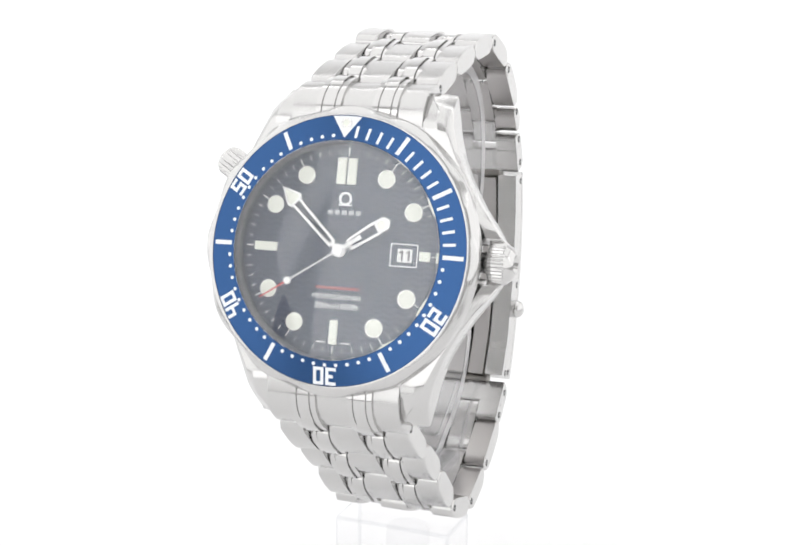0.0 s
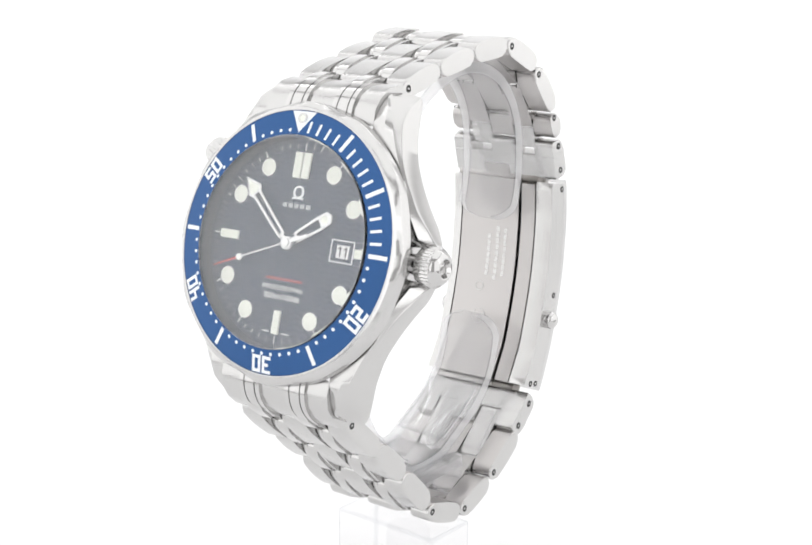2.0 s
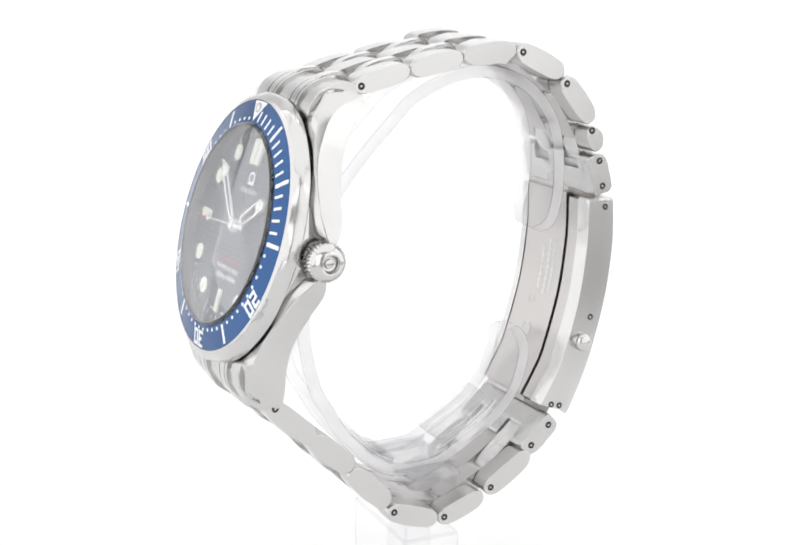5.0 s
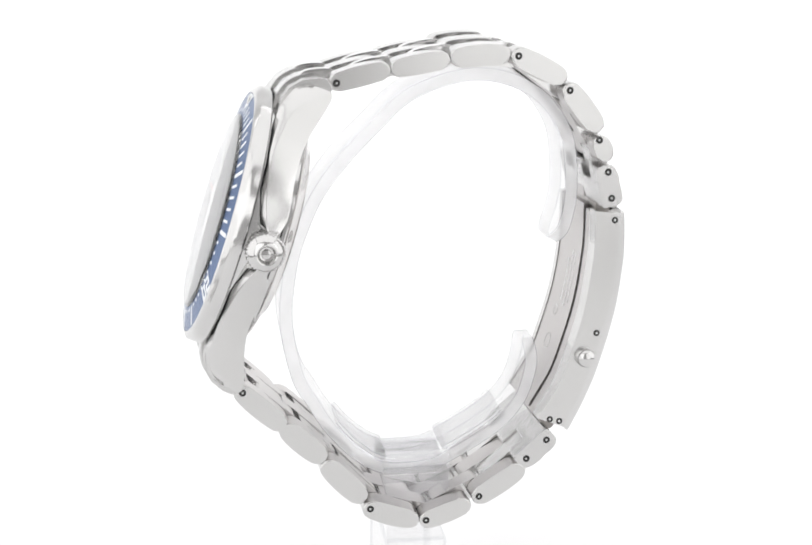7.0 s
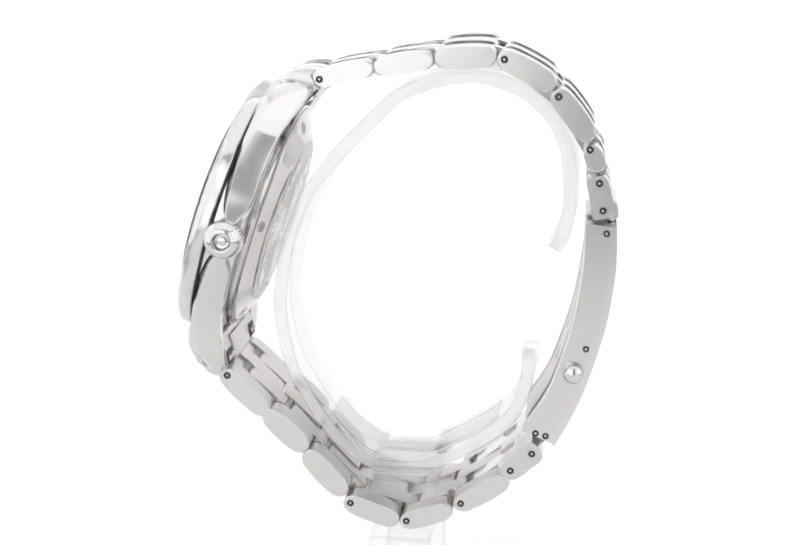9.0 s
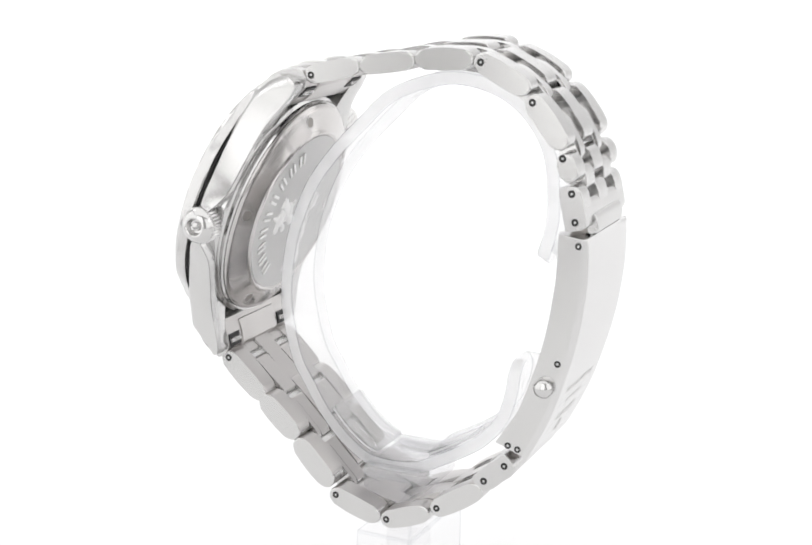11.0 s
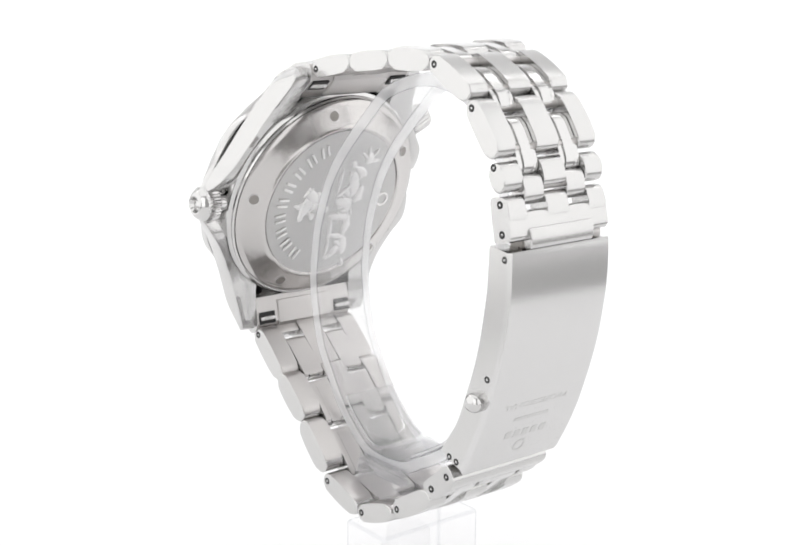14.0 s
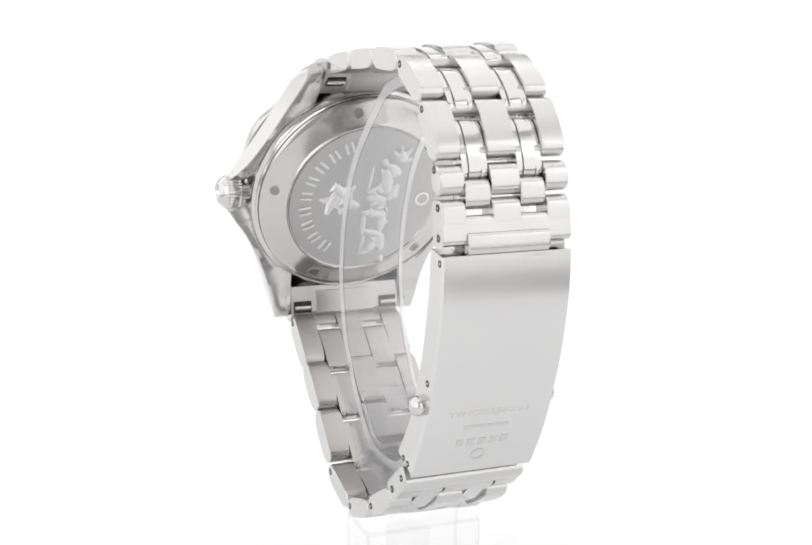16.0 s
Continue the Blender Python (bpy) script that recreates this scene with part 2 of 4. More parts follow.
def pill_profile(a, b, h, out, bow=0.12):
    """The side view of an outer bracelet block: full rounds towards the wrist, tighter rounds outside."""
    a, b = Vector(a), Vector(b)
    along = b - a
    half = along.length / 2
    along.normalize()
    across = Vector((-along.y, along.x))
    if across.dot(Vector(out)) < 0:
        across = -across
    raw = []
    for sx, sy, r, start in ((1, 1, 0.40 * h, 0), (-1, 1, 0.40 * h, 90), (-1, -1, 0.46 * h, 180), (1, -1, 0.46 * h, 270)):
        arc = [(sx * (half - r) + r * math.cos(radians(start + 18 * k)), sy * (h / 2 - r) + r * math.sin(radians(start + 18 * k))) for k in range(6)]
        if start in (90, 270):          # the long sides bulge between their rounds
            (x0, y0), (x1, y1) = raw[-1], arc[0]
            raw += [(x0 + (x1 - x0) * k / 6, y0 + (y1 - y0) * k / 6) for k in range(1, 6)]
        raw += arc
    pts = []
    for x, y in raw:
        p = (a + b) / 2 + along * x + across * (y * (1 - 0.2 * (x / half) ** 2) + bow * (1 - (x / half) ** 2))
        pts.append((p.x, p.y))
    return pts


def smooth_curve(points, per=6):
    """A Catmull-Rom curve through a few (x, y) points."""
    p = [Vector(points[0])] + [Vector(k) for k in points] + [Vector(points[-1])]
    out = []
    for i in range(1, len(p) - 2):
        for k in range(per):
            t = k / per
            out.append(0.5 * ((2 * p[i]) + (p[i + 1] - p[i - 1]) * t + (2 * p[i - 1] - 5 * p[i] + 4 * p[i + 1] - p[i + 2]) * t * t
                              + (3 * p[i] - p[i - 1] - 3 * p[i + 1] + p[i + 2]) * t ** 3))
    out.append(p[-2])
    return out


def catmull(rows, per):
    """More rows between a few, on a smooth curve through all their numbers."""
    p = np.array([rows[0]] + list(rows) + [rows[-1]])
    out = []
    for i in range(1, len(p) - 2):
        for k in range(per):
            t = k / per
            row = 0.5 * (2 * p[i] + (p[i + 1] - p[i - 1]) * t + (2 * p[i - 1] - 5 * p[i] + 4 * p[i + 1] - p[i + 2]) * t * t
                         + (3 * p[i] - p[i - 1] - 3 * p[i + 1] + p[i + 2]) * t ** 3)
            out.append(row.tolist())
    out.append(p[-2].tolist())
    return out


def strip_profile(curve, inner, outer):
    """A closed band beside an open curve, from inner to outer along its normals."""
    n = len(curve)
    lo, hi = [], []
    for i, c in enumerate(curve):
        d = (curve[min(i + 1, n - 1)] - curve[max(i - 1, 0)]).normalized()
        m = Vector((d.y, -d.x))
        lo.append(c + m * inner)
        hi.append(c + m * outer)
    return [tuple(v) for v in hi + lo[::-1]]


# ---------------------------------------------------------------- backdrop: one sweep from table to wall
def build_backdrop():
    bm = bmesh.new()
    prof = [(-0.34, 0.0), (0.0, 0.0), (0.12, 0.0), (0.25, 0.0)]
    prof += [(0.25 + 0.45 * math.sin(a), 0.45 - 0.45 * math.cos(a)) for a in [radians(9 * k) for k in range(1, 11)]]
    prof += [(0.70, 0.75)]
    half = lambda y: float(np.interp(y, (-0.34, 0.0, 0.12, 0.30), (0.18, 0.20, 0.30, 0.80)))     # narrowed in front, out of view, so that the clasp mirrors a dark band
    rows = [[bm.verts.new((x * half(y) * 1000, y * 1000, z * 1000)) for x in (-1, -0.5, 0, 0.5, 1)] for y, z in prof]
    for r, s in zip(rows, rows[1:]):
        for i in range(4):
            bm.faces.new((r[i], r[i + 1], s[i + 1], s[i]))
    ob = part("backdrop", bm, backdrop_white, None, recalc=False)
    tagged(ob, "seamless white paper sweep rising behind the turntable", "backdrop", kind="structure")


build_backdrop()

# ---------------------------------------------------------------- the wristwatch
watch = thing("wristwatch", "stainless steel diver's wristwatch with blue bezel and dark wavy dial", "wristwatch")
watch.location = (0, 0, AXIS + BASE * MM)
CENTRE = Vector((0.0, -28.0))      # middle of the bracelet's loop in (v, w)


def insert_height(u, v, lift=0.0):
    return 1.30 + (18.95 - math.hypot(u, v)) * 0.21 + lift


def polar(minute, r, side=0.0):
    a = radians(minute * 6)
    return (r * math.sin(a) + side * math.cos(a), r * math.cos(a) - side * math.sin(a))


def build_case():
    prof = [(15.0, -1.30), (19.35, -1.30), (19.45, -1.8), (19.3, -5.2), (18.9, -5.9), (18.3, -6.2), (18.1, -6.4), (15, -6.4)]
    case = part("case", revolve(prof, 128), polished, watch, "polished steel case with brushed lyre lugs", at=WATCH)
    # lugs: (v, outer side, top of bevel, foot of bevel, underside) from the middle of the case to the tip
    common = ((7.0, 19.7, -2.35, -2.5, -6.1), (9.2, 18.3, -2.0, -2.2, -6.0), (11.3, 17.1, -1.75, -2.0, -6.0), (14, 15.8, -1.6, -2.1, -6.1), (17, 14.65, -1.8, -2.65, -6.7), (18.7, 14.1, -2.05, -3.1, -7.25),
              (20, 13.75, -2.4, -3.75, -7.7), (21.4, 13.35, -3.0, -5.0, -8.1), (22.4, 13.1, -3.75, -6.4, -8.3), (23.1, 12.95, -4.7, -7.3, -8.25), (23.5, 12.8, -5.8, -7.5, -7.9))
    flared = ((2.3, 22.95, -4.15, -4.2, -4.6), (2.75, 22.8, -3.75, -3.85, -5.0), (3.4, 22.4, -3.3, -3.4, -5.4), (5.0, 21.25, -2.8, -2.9, -6.0)) + common
    plain = ((2.6, 20.2, -3.0, -3.1, -5.4), (4.8, 20.1, -2.6, -2.7, -5.9)) + common
    for su in (1, -1):
        for sv in (1, -1):
            bm = bmesh.new()
            rings = []
            for v, uo, wt, wf, wb in catmull(flared if su > 0 else plain, 4):
                ramp = max(0.0, min(1.0, (v - 15.5) / 4.5))
                ui = max(10.05, math.sqrt(max(18.6 ** 2 - v * v, 0)) - 0.4)
                ui = min(ui, uo - 0.5)
                top = min(-1.45, wt + 0.75 - 0.2 * ramp)
                ub = uo - 0.12 - 0.85 * (wt - wf)
                um = min(ui + (uo - ui) * 0.52, ub - 0.1)
                sec = [(uo - 0.22, wb), (uo - 0.06, wb + 0.06), (uo, wb + 0.22), (uo, wf - 0.08), (uo - 0.05, wf + 0.03), (ub + 0.05, wt - 0.05), (ub - 0.05, wt + 0.03), (um, top), (ui, top + 0.05 - 0.5 * ramp), (ui, wb + 0.5), (um, wb - 0.05)]
                rings.append([bm.verts.new((su * u, sv * v, w)) for u, w in sec])
            n = len(rings[0])
            for p, s in zip(rings, rings[1:]):
                for i in range(n):
                    j = (i + 1) % n
                    bm.faces.new((p[i], p[j], s[j], s[i]))
            bm.faces.new(rings[0])
            bm.faces.new(rings[-1])
            lug = part("lug", bm, satin, case, "polished lug with a brushed flank", sharp=20)
            lug.data.materials.append(brushed_side)
            for f in lug.data.polygons:
                if abs(f.normal[0]) > 0.8 and f.center[0] * f.normal[0] > 0 and abs(f.center[0]) > 12.6 * MM and abs(f.center[1]) > 4.2 * MM:
                    f.material_index = 1
    # screwed case back with its notches
    back = part("case_back", revolve([(18.0, -6.3), (18.0, -7.05), (17.7, -7.35), (17.1, -7.55), (14.3, -8.65), (14.05, -8.8), (13.85, -9.0), (13.55, -9.0), (13.35, -8.85), (0.01, -8.88)], 128),
                turned, case, "brushed steel case back with raised emblem")
    part("rim_ring", revolve([(18.05, -6.3), (18.4, -6.3), (18.45, -6.75), (18.25, -6.98), (18.06, -6.9)], 128, closed=True), polished, case)
    part("emblem_field", plate(disc(0, 0, 13.3, 80), -8.92, -8.86), frosted, case, "frosted round field")
    for k in range(5):
        a = radians(7 + 72 * k)
        slope = Matrix.Rotation(a, 4, "Z") @ Matrix.Translation((16.0, 0, -7.99)) @ Matrix.Rotation(radians(-21.5), 4, "Y")
        # a flat disc, darker for the shade inside the hole
        bm = cylinder((0, 0, -0.05), (0, 0, 1), 0.85, 0.08, 24)
        bmesh.ops.transform(bm, matrix=slope, verts=bm.verts[:])
        part("notch", bm, recess_shade, case, "round wrench hole, its shade a darker disc")
        bm = revolve([(0.85, -0.06), (0.98, -0.06), (0.98, 0.05), (0.85, 0.05)], 28, closed=True)
        bmesh.ops.transform(bm, matrix=slope, verts=bm.verts[:])
        part("notch_edge", bm, polished, case)
    # raised word: one plain bar for each letter round the rim
    for k in range(9):
        a = radians(-55.5 + 15.4 * k)
        m = Matrix.Translation((10.6, 0, -8.98))
        bm = bmesh.new()
        block(-1.05, 1.05, -0.80, -0.30, -0.22, 0.08, 0.16, bm=bm)
        block(-1.05, 1.05, 0.30, 0.80, -0.22, 0.08, 0.16, bm=bm)
        bmesh.ops.transform(bm, matrix=Matrix.Rotation(a, 4, "Z") @ m, verts=bm.verts[:])
        part("raised_bar", bm, relief, case)
    # raised emblem: plain rounded shapes
    for cu, cv, ru, rv, tilt in ((5.6, -0.3, 1.0, 2.0, 25), (4.6, 1.6, 1.9, 1.0, 40), (6.3, -1.9, 0.6, 1.0, 10), (3.0, 1.0, 1.6, 0.7, 65), (2.2, -0.8, 1.7, 0.8, 20),
                                 (-3.7, 3.2, 1.1, 2.3, -12), (-4.8, 5.3, 1.6, 0.8, 35), (-5.9, 7.7, 1.0, 1.1, 0), (-6.9, 8.6, 0.3, 1.0, 40), (-5.5, 9.0, 0.3, 0.9, -5), (-4.7, 8.3, 0.3, 0.8, -45), (-7.2, 7.2, 0.3, 0.8, 80),
                                 (-1.8, 2.0, 1.7, 0.45, -35), (-0.6, 3.8, 0.28, 2.6, 4), (-2.4, -0.2, 1.9, 0.9, 10), (-5.2, 1.0, 0.8, 1.7, 25),
                                 (-2.2, -3.0, 2.5, 0.7, 8), (-3.9, -5.0, 0.7, 2.0, 5), (-0.6, -5.2, 0.45, 2.4, -4), (-2.3, -6.6, 1.8, 0.5, 12), (-4.2, -8.7, 1.0, 2.0, -12), (-2.6, -9.6, 0.7, 1.2, 30), (-0.9, -8.8, 0.3, 1.6, 8)):
        own = bmesh.new()
        bmesh.ops.create_uvsphere(own, u_segments=20, v_segments=10, radius=1, matrix=Matrix.Translation((cu, cv, -8.9)) @ Matrix.Rotation(radians(tilt), 4, "Z") @ Matrix.Diagonal((ru, rv, 0.42, 1)))
        part("raised_emblem", own, relief, case)
    rng = random.Random(5)
    for k in range(46):
        cu, cv = ((rng.gauss(-3.6, 1.3), rng.gauss(-0.5, 4.6)) if k % 3 else (rng.gauss(4.0, 1.4), rng.gauss(0.4, 1.3)))
        own = bmesh.new()
        bmesh.ops.create_uvsphere(own, u_segments=12, v_segments=6, radius=1, matrix=Matrix.Translation((cu, cv, -8.9)) @ Matrix.Rotation(rng.uniform(0, 3), 4, "Z") @ Matrix.Diagonal((rng.uniform(0.25, 0.6), rng.uniform(0.5, 1.2), 0.36, 1)))
        part("raised_emblem", own, relief, case)
    bm = revolve([(0.95, -9.1), (1.3, -9.1), (1.3, -8.85), (0.95, -8.85)], 32, closed=True)
    bmesh.ops.translate(bm, verts=bm.verts[:], vec=(-10.8, -0.5, 0))
    part("raised_ring", bm, relief, case)


SEGMENTS = {"0": "abcdef", "2": "abged", "3": "abgcd", "4": "fgbc", "5": "afgcd"}


def numeral(value):
    """Bold squarish figures, laid out round their own middle."""
    w, h, k = 1.56, 2.45, 0.46
    bars = {"a": (0, w, h - k, h), "b": (w - k, w, h / 2, h), "c": (w - k, w, 0, h / 2), "d": (0, w, 0, k),
            "e": (0, k, 0, h / 2), "f": (0, k, h / 2, h), "g": (0, w, h / 2 - k / 2, h / 2 + k / 2)}
    bm = bmesh.new()
    for n, figure in enumerate(str(value)):
        x0 = -w - 0.14 + n * (w + 0.28)
        for i, key in enumerate(SEGMENTS[figure]):
            a, b, c, d = bars[key]
            if figure == "3" and key == "g":
                a = 0.45
            z = 0.003 * i
            plate([(x0 + a, c - h / 2), (x0 + b, c - h / 2), (x0 + b, d - h / 2), (x0 + a, d - h / 2)], -0.03 + z, 0.01 + z, 0, bm)
    return bm


def build_bezel():
    scallop = lambda a, r, w: (-0.50 * (0.5 - 0.5 * math.cos(12 * a)) ** 1.3 * max(0.0, min(1.0, (w + 1.3) / 1.4))) if r > 19.6 else 0.0
    prof = [(18.9, -1.15), (20.25, -1.15), (20.42, -0.98), (20.45, -0.3), (20.40, 0.40), (20.28, 0.62), (19.55, 1.16), (19.12, 1.35), (18.96, 1.36), (18.9, 1.2), (18.9, -1.1)]
    bezel = part("bezel", revolve(prof, 192, closed=True, radial=scallop), satin, watch, "polished scalloped steel bezel with blue insert", at=WATCH, sharp=24)
    part("insert", revolve([(15.35, 2.06), (18.9, 1.31), (18.9, 0.6), (15.35, 1.2)], 128, closed=True), blue, bezel, "blue anodised bezel insert with silver marks")
    # near-black ring paints the shade in the gap under the bezel
    part("case_gap", revolve([(18.0, -1.32), (19.7, -1.32), (19.7, -1.13), (18.0, -1.13)], 96, closed=True), gap_shade, bezel)
    up = lambda lift: (lambda u, v: insert_height(u, v, lift))
    tri = [polar(0, 15.65), polar(0, 18.72, 2.15), polar(0, 18.78, 1.0), polar(0, 18.8), polar(0, 18.78, -1.0), polar(0, 18.72, -2.15)]
    part("triangle", plate(tri, up(-0.02), up(0.03)), silver_print, bezel, "silver triangle at the top of the bezel", smooth=False)
    bm = revolve([(0.48, 0), (0.78, 0), (0.78, 0.22), (0.48, 0.22)], 32, closed=True)
    bmesh.ops.translate(bm, verts=bm.verts[:], vec=(0, 17.75, 1.52))
    part("pearl_ring", bm, polished, bezel)
    bm = plate(disc(0, 17.75, 0.5), 1.5, 1.68)
    part("pearl", bm, lume, bezel, "round luminous pearl")
    for minute in range(1, 60):
        if minute % 5 == 0 and minute in (20, 30, 40, 50):
            r0 = 17.52
            bm = numeral(minute)
            for v in bm.verts:
                x, y, z = v.co
                p = polar(minute, r0 + y, x)
                v.co = (p[0], p[1], insert_height(p[0], p[1], 0.02 + z))
            part("numeral", bm, silver_print, bezel, smooth=False)
        if minute % 5 == 0 and minute not in (20, 30, 40, 50):
            w, r1, r0 = 0.30, 18.55, 15.75
        elif minute < 15:
            w, r1, r0 = 0.20, 17.45, 15.75
        else:
            p = polar(minute, 15.98)
            part("minute_dot", plate(disc(*p, 0.26, 14), up(-0.02), up(0.03)), silver_print, bezel, smooth=False)
            continue
        quad = [polar(minute, r0, -w), polar(minute, r0, w), polar(minute, r1, w), polar(minute, r1, -w)]
        part("minute_bar", plate(quad, up(-0.02), up(0.03)), silver_print, bezel, smooth=False)


def outline(bm, swell):
    """Thickens lettering sideways by moving its rim outwards."""
    bm.normal_update()
    moves = []
    for v in bm.verts:
        side = [f.normal for f in v.link_faces if abs(f.normal.z) < 0.6]
        if side:
            n = sum(side, Vector()) / len(side)
            n.z = 0
            if n.length > 0.01:
                moves.append((v, n.normalized() * swell))
    for v, n in moves:
        v.co += n


def build_dial():
    D = -0.95
    dial = part("dial", plate(disc(0, 0, 15.0, 96), D - 0.5, D), dial_blue, watch, "dark blue dial engraved with fine waves", at=WATCH)
    part("chapter_ring", revolve([(14.8, D - 0.1), (14.92, D + 0.05), (15.3, 1.15), (15.36, 1.15), (15.36, D - 0.1)], 96, closed=True), grain_ring, dial, "grey sloping ring round the dial")
    for minute in range(60):
        long = minute % 5 == 0
        w, r0, r1 = (0.07, 13.25, 14.35) if long else (0.045, 13.55, 14.25)
        quad = [polar(minute, r0, -w), polar(minute, r0, w), polar(minute, r1, w), polar(minute, r1, -w)]
        part("minute_tick", plate(quad, D, D + 0.03), white_print, dial, smooth=False)
    for hour in (1, 2, 4, 5, 7, 8, 10, 11):
        p = polar(hour * 5, 11.92)
        part("hour_dot", plate(disc(*p, 1.22, 32), D, D + 0.30, 0.06), lume, dial)
        bm = revolve([(1.20, 0), (1.32, 0), (1.32, 0.26), (1.20, 0.26)], 32, closed=True)
        bmesh.ops.translate(bm, verts=bm.verts[:], vec=(*p, D))
        part("dot_surround", bm, polished, dial)
    for u0, u1, v0, v1 in ((-1.45, -0.12, 9.3, 13.0), (0.12, 1.45, 9.3, 13.0), (-0.6, 0.6, -13.05, -9.65), (-13.0, -9.55, -0.62, 0.62), (11.65, 13.15, -0.65, 0.65)):
        part("hour_bar", block(u0, u1, v0, v1, D, D + 0.32, 0.07), lume, dial)
    # date window
    for k, (u0, u1, v0, v1) in enumerate(((7.35, 11.35, 1.45, 1.6), (7.35, 11.35, -1.6, -1.45), (7.35, 7.5, -1.45, 1.45), (11.2, 11.35, -1.45, 1.45))):
        part("date_frame", block(u0, u1, v0, v1, D, D + 0.06), silver_print, dial, smooth=False)
    part("date_disc", block(8.4, 10.55, -0.95, 0.9, D + 0.015, D + 0.03), white_print, dial, smooth=False)
    bm = bmesh.new()
    for u in (8.95, 9.95):
        block(u, u + 0.26, -0.68, 0.66, D + 0.03, D + 0.05, bm=bm)
        plate([(u, 0.66), (u - 0.28, 0.40), (u - 0.28, 0.22), (u, 0.42)], D + 0.03, D + 0.045, 0, bm)
    part("date_numeral", bm, ink, dial, smooth=False)
    # printed marks: the maker's mark and names are plain shapes
    bm = revolve([(0.62, 0), (0.98, 0), (0.98, 0.05), (0.62, 0.05)], 36, closed=True)
    bmesh.ops.translate(bm, verts=bm.verts[:], vec=(0.08, 7.3, D))
    block(-0.95, -0.2, 6.28, 6.52, D, D + 0.05, bm=bm)
    block(0.36, 1.11, 6.28, 6.52, D, D + 0.05, bm=bm)
    part("maker_mark", bm, silver_print, dial, smooth=False)
    for k in range(5):
        u = -2.42 + k * 1.06
        part("name_bar", block(u, u + 0.74, 5.02, 5.68, D, D + 0.04), grey_print, dial, smooth=False)
    part("red_name_bar", block(-3.2, 3.3, -5.36, -5.02, D, D + 0.03), red_print, dial, smooth=False)
    for word, size, v, sx in (("PROFESSIONAL", 0.92, -6.45, 1.2), ("300m/1000ft", 1.2, -7.72, 1.08)):
        bm = lettering(word, size, 0.02)
        outline(bm, 0.008)
        bmesh.ops.scale(bm, vec=(sx, 1, 1), verts=bm.verts[:])
        bmesh.ops.translate(bm, verts=bm.verts[:], vec=(0.08, v, D + 0.02))
        part("printed_word", bm, white_print, dial, smooth=False)
    for su in (-1, 1):
        part("small_print", block(min(su * 1.2, su * 2.5), max(su * 1.2, su * 2.5), -12.86, -12.7, D, D + 0.03), white_print, dial, smooth=False)
    # hands
    def skeleton_hand(name, minute, z, width, r0, r1, tip):
        bm = bmesh.new()
        for s in (-1, 1):
            quad = [(s * width, r0), (s * (width - 0.34), r0), (s * (width * 1.25 - 0.34), r1), (s * width * 1.25, r1)]
            plate([(x, y) for x, y in quad][::s], z, z + 0.18, 0.0, bm)
        plate(tip, z, z + 0.20, 0.04, bm)
        plate([(-0.3, 0.4), (0.3, 0.4), (0.3, r0 + 0.1), (-0.3, r0 + 0.1)], z + 0.02, z + 0.15, 0, bm)
        plate([(-width, r0 - 0.3), (width, r0 - 0.3), (width, r0 + 0.1), (-width, r0 + 0.1)], z, z + 0.17, 0, bm)
        plate(disc(0, 0, 0.95, 28), z, z + 0.18, 0.03, bm)
        bmesh.ops.rotate(bm, verts=bm.verts[:], cent=(0, 0, 0), matrix=Matrix.Rotation(-radians(minute * 6), 3, "Z"))
        return part(name, bm, hand_steel, dial, "polished skeleton hand")
    m_tip = [(0, 12.6), (-1.32, 9.9), (-0.98, 9.35), (0.98, 9.35), (1.32, 9.9)]
    h_tip = [(0, 8.5), (-0.95, 7.9), (-0.95, 6.2), (0.95, 6.2), (0.95, 7.9)]
    hh = skeleton_hand("hour_hand", 56.5 / 6, D + 0.42, 0.82, 1.9, 6.3, h_tip)
    mh = skeleton_hand("minute_hand", 312.7 / 6, D + 0.72, 0.62, 1.6, 9.5, m_tip)
    for name, minute, z, pts in (("hour_lume", 56.5 / 6, D + 0.63, disc(0, 7.15, 0.62, 24)), ("minute_lume", 312.7 / 6, D + 0.93, [(0, 12.0), (-1.0, 10.0), (-0.7, 9.6), (0.7, 9.6), (1.0, 10.0)])):
        bm = plate(pts, z - 0.02, z + 0.02)
        bmesh.ops.rotate(bm, verts=bm.verts[:], cent=(0, 0, 0), matrix=Matrix.Rotation(-radians(minute * 6), 3, "Z"))
        part(name, bm, lume, dial)
    return dial


def build_seconds_hand():
    """Points to twelve at rest; its tip is lacquered red."""
    z = 0.06
    bm = plate([(-0.09, -3.2), (0.09, -3.2), (0.09, 8.2), (-0.09, 8.2)], z, z + 0.12)
    plate(disc(0, 0, 0.72, 28), z - 0.05, z + 0.24, 0.08, bm)
    plate(disc(0, 8.6, 0.55, 24), z, z + 0.14, 0.03, bm)
    plate([(-0.3, -3.9), (0.3, -3.9), (0.22, -1.0), (-0.22, -1.0)], z, z + 0.12, 0, bm)
    hand = part("seconds_hand", bm, hand_steel, watch, "thin seconds hand with red tip", at=WATCH)
    part("red_tip", plate([(-0.12, 9.1), (0.12, 9.1), (0.07, 13.4), (-0.07, 13.4)], z, z + 0.1), red_paint, hand, "red lacquered tip", smooth=False)
    part("seconds_lume", plate(disc(0, 8.6, 0.36, 20), z + 0.1, z + 0.16), lume, hand)
    return hand


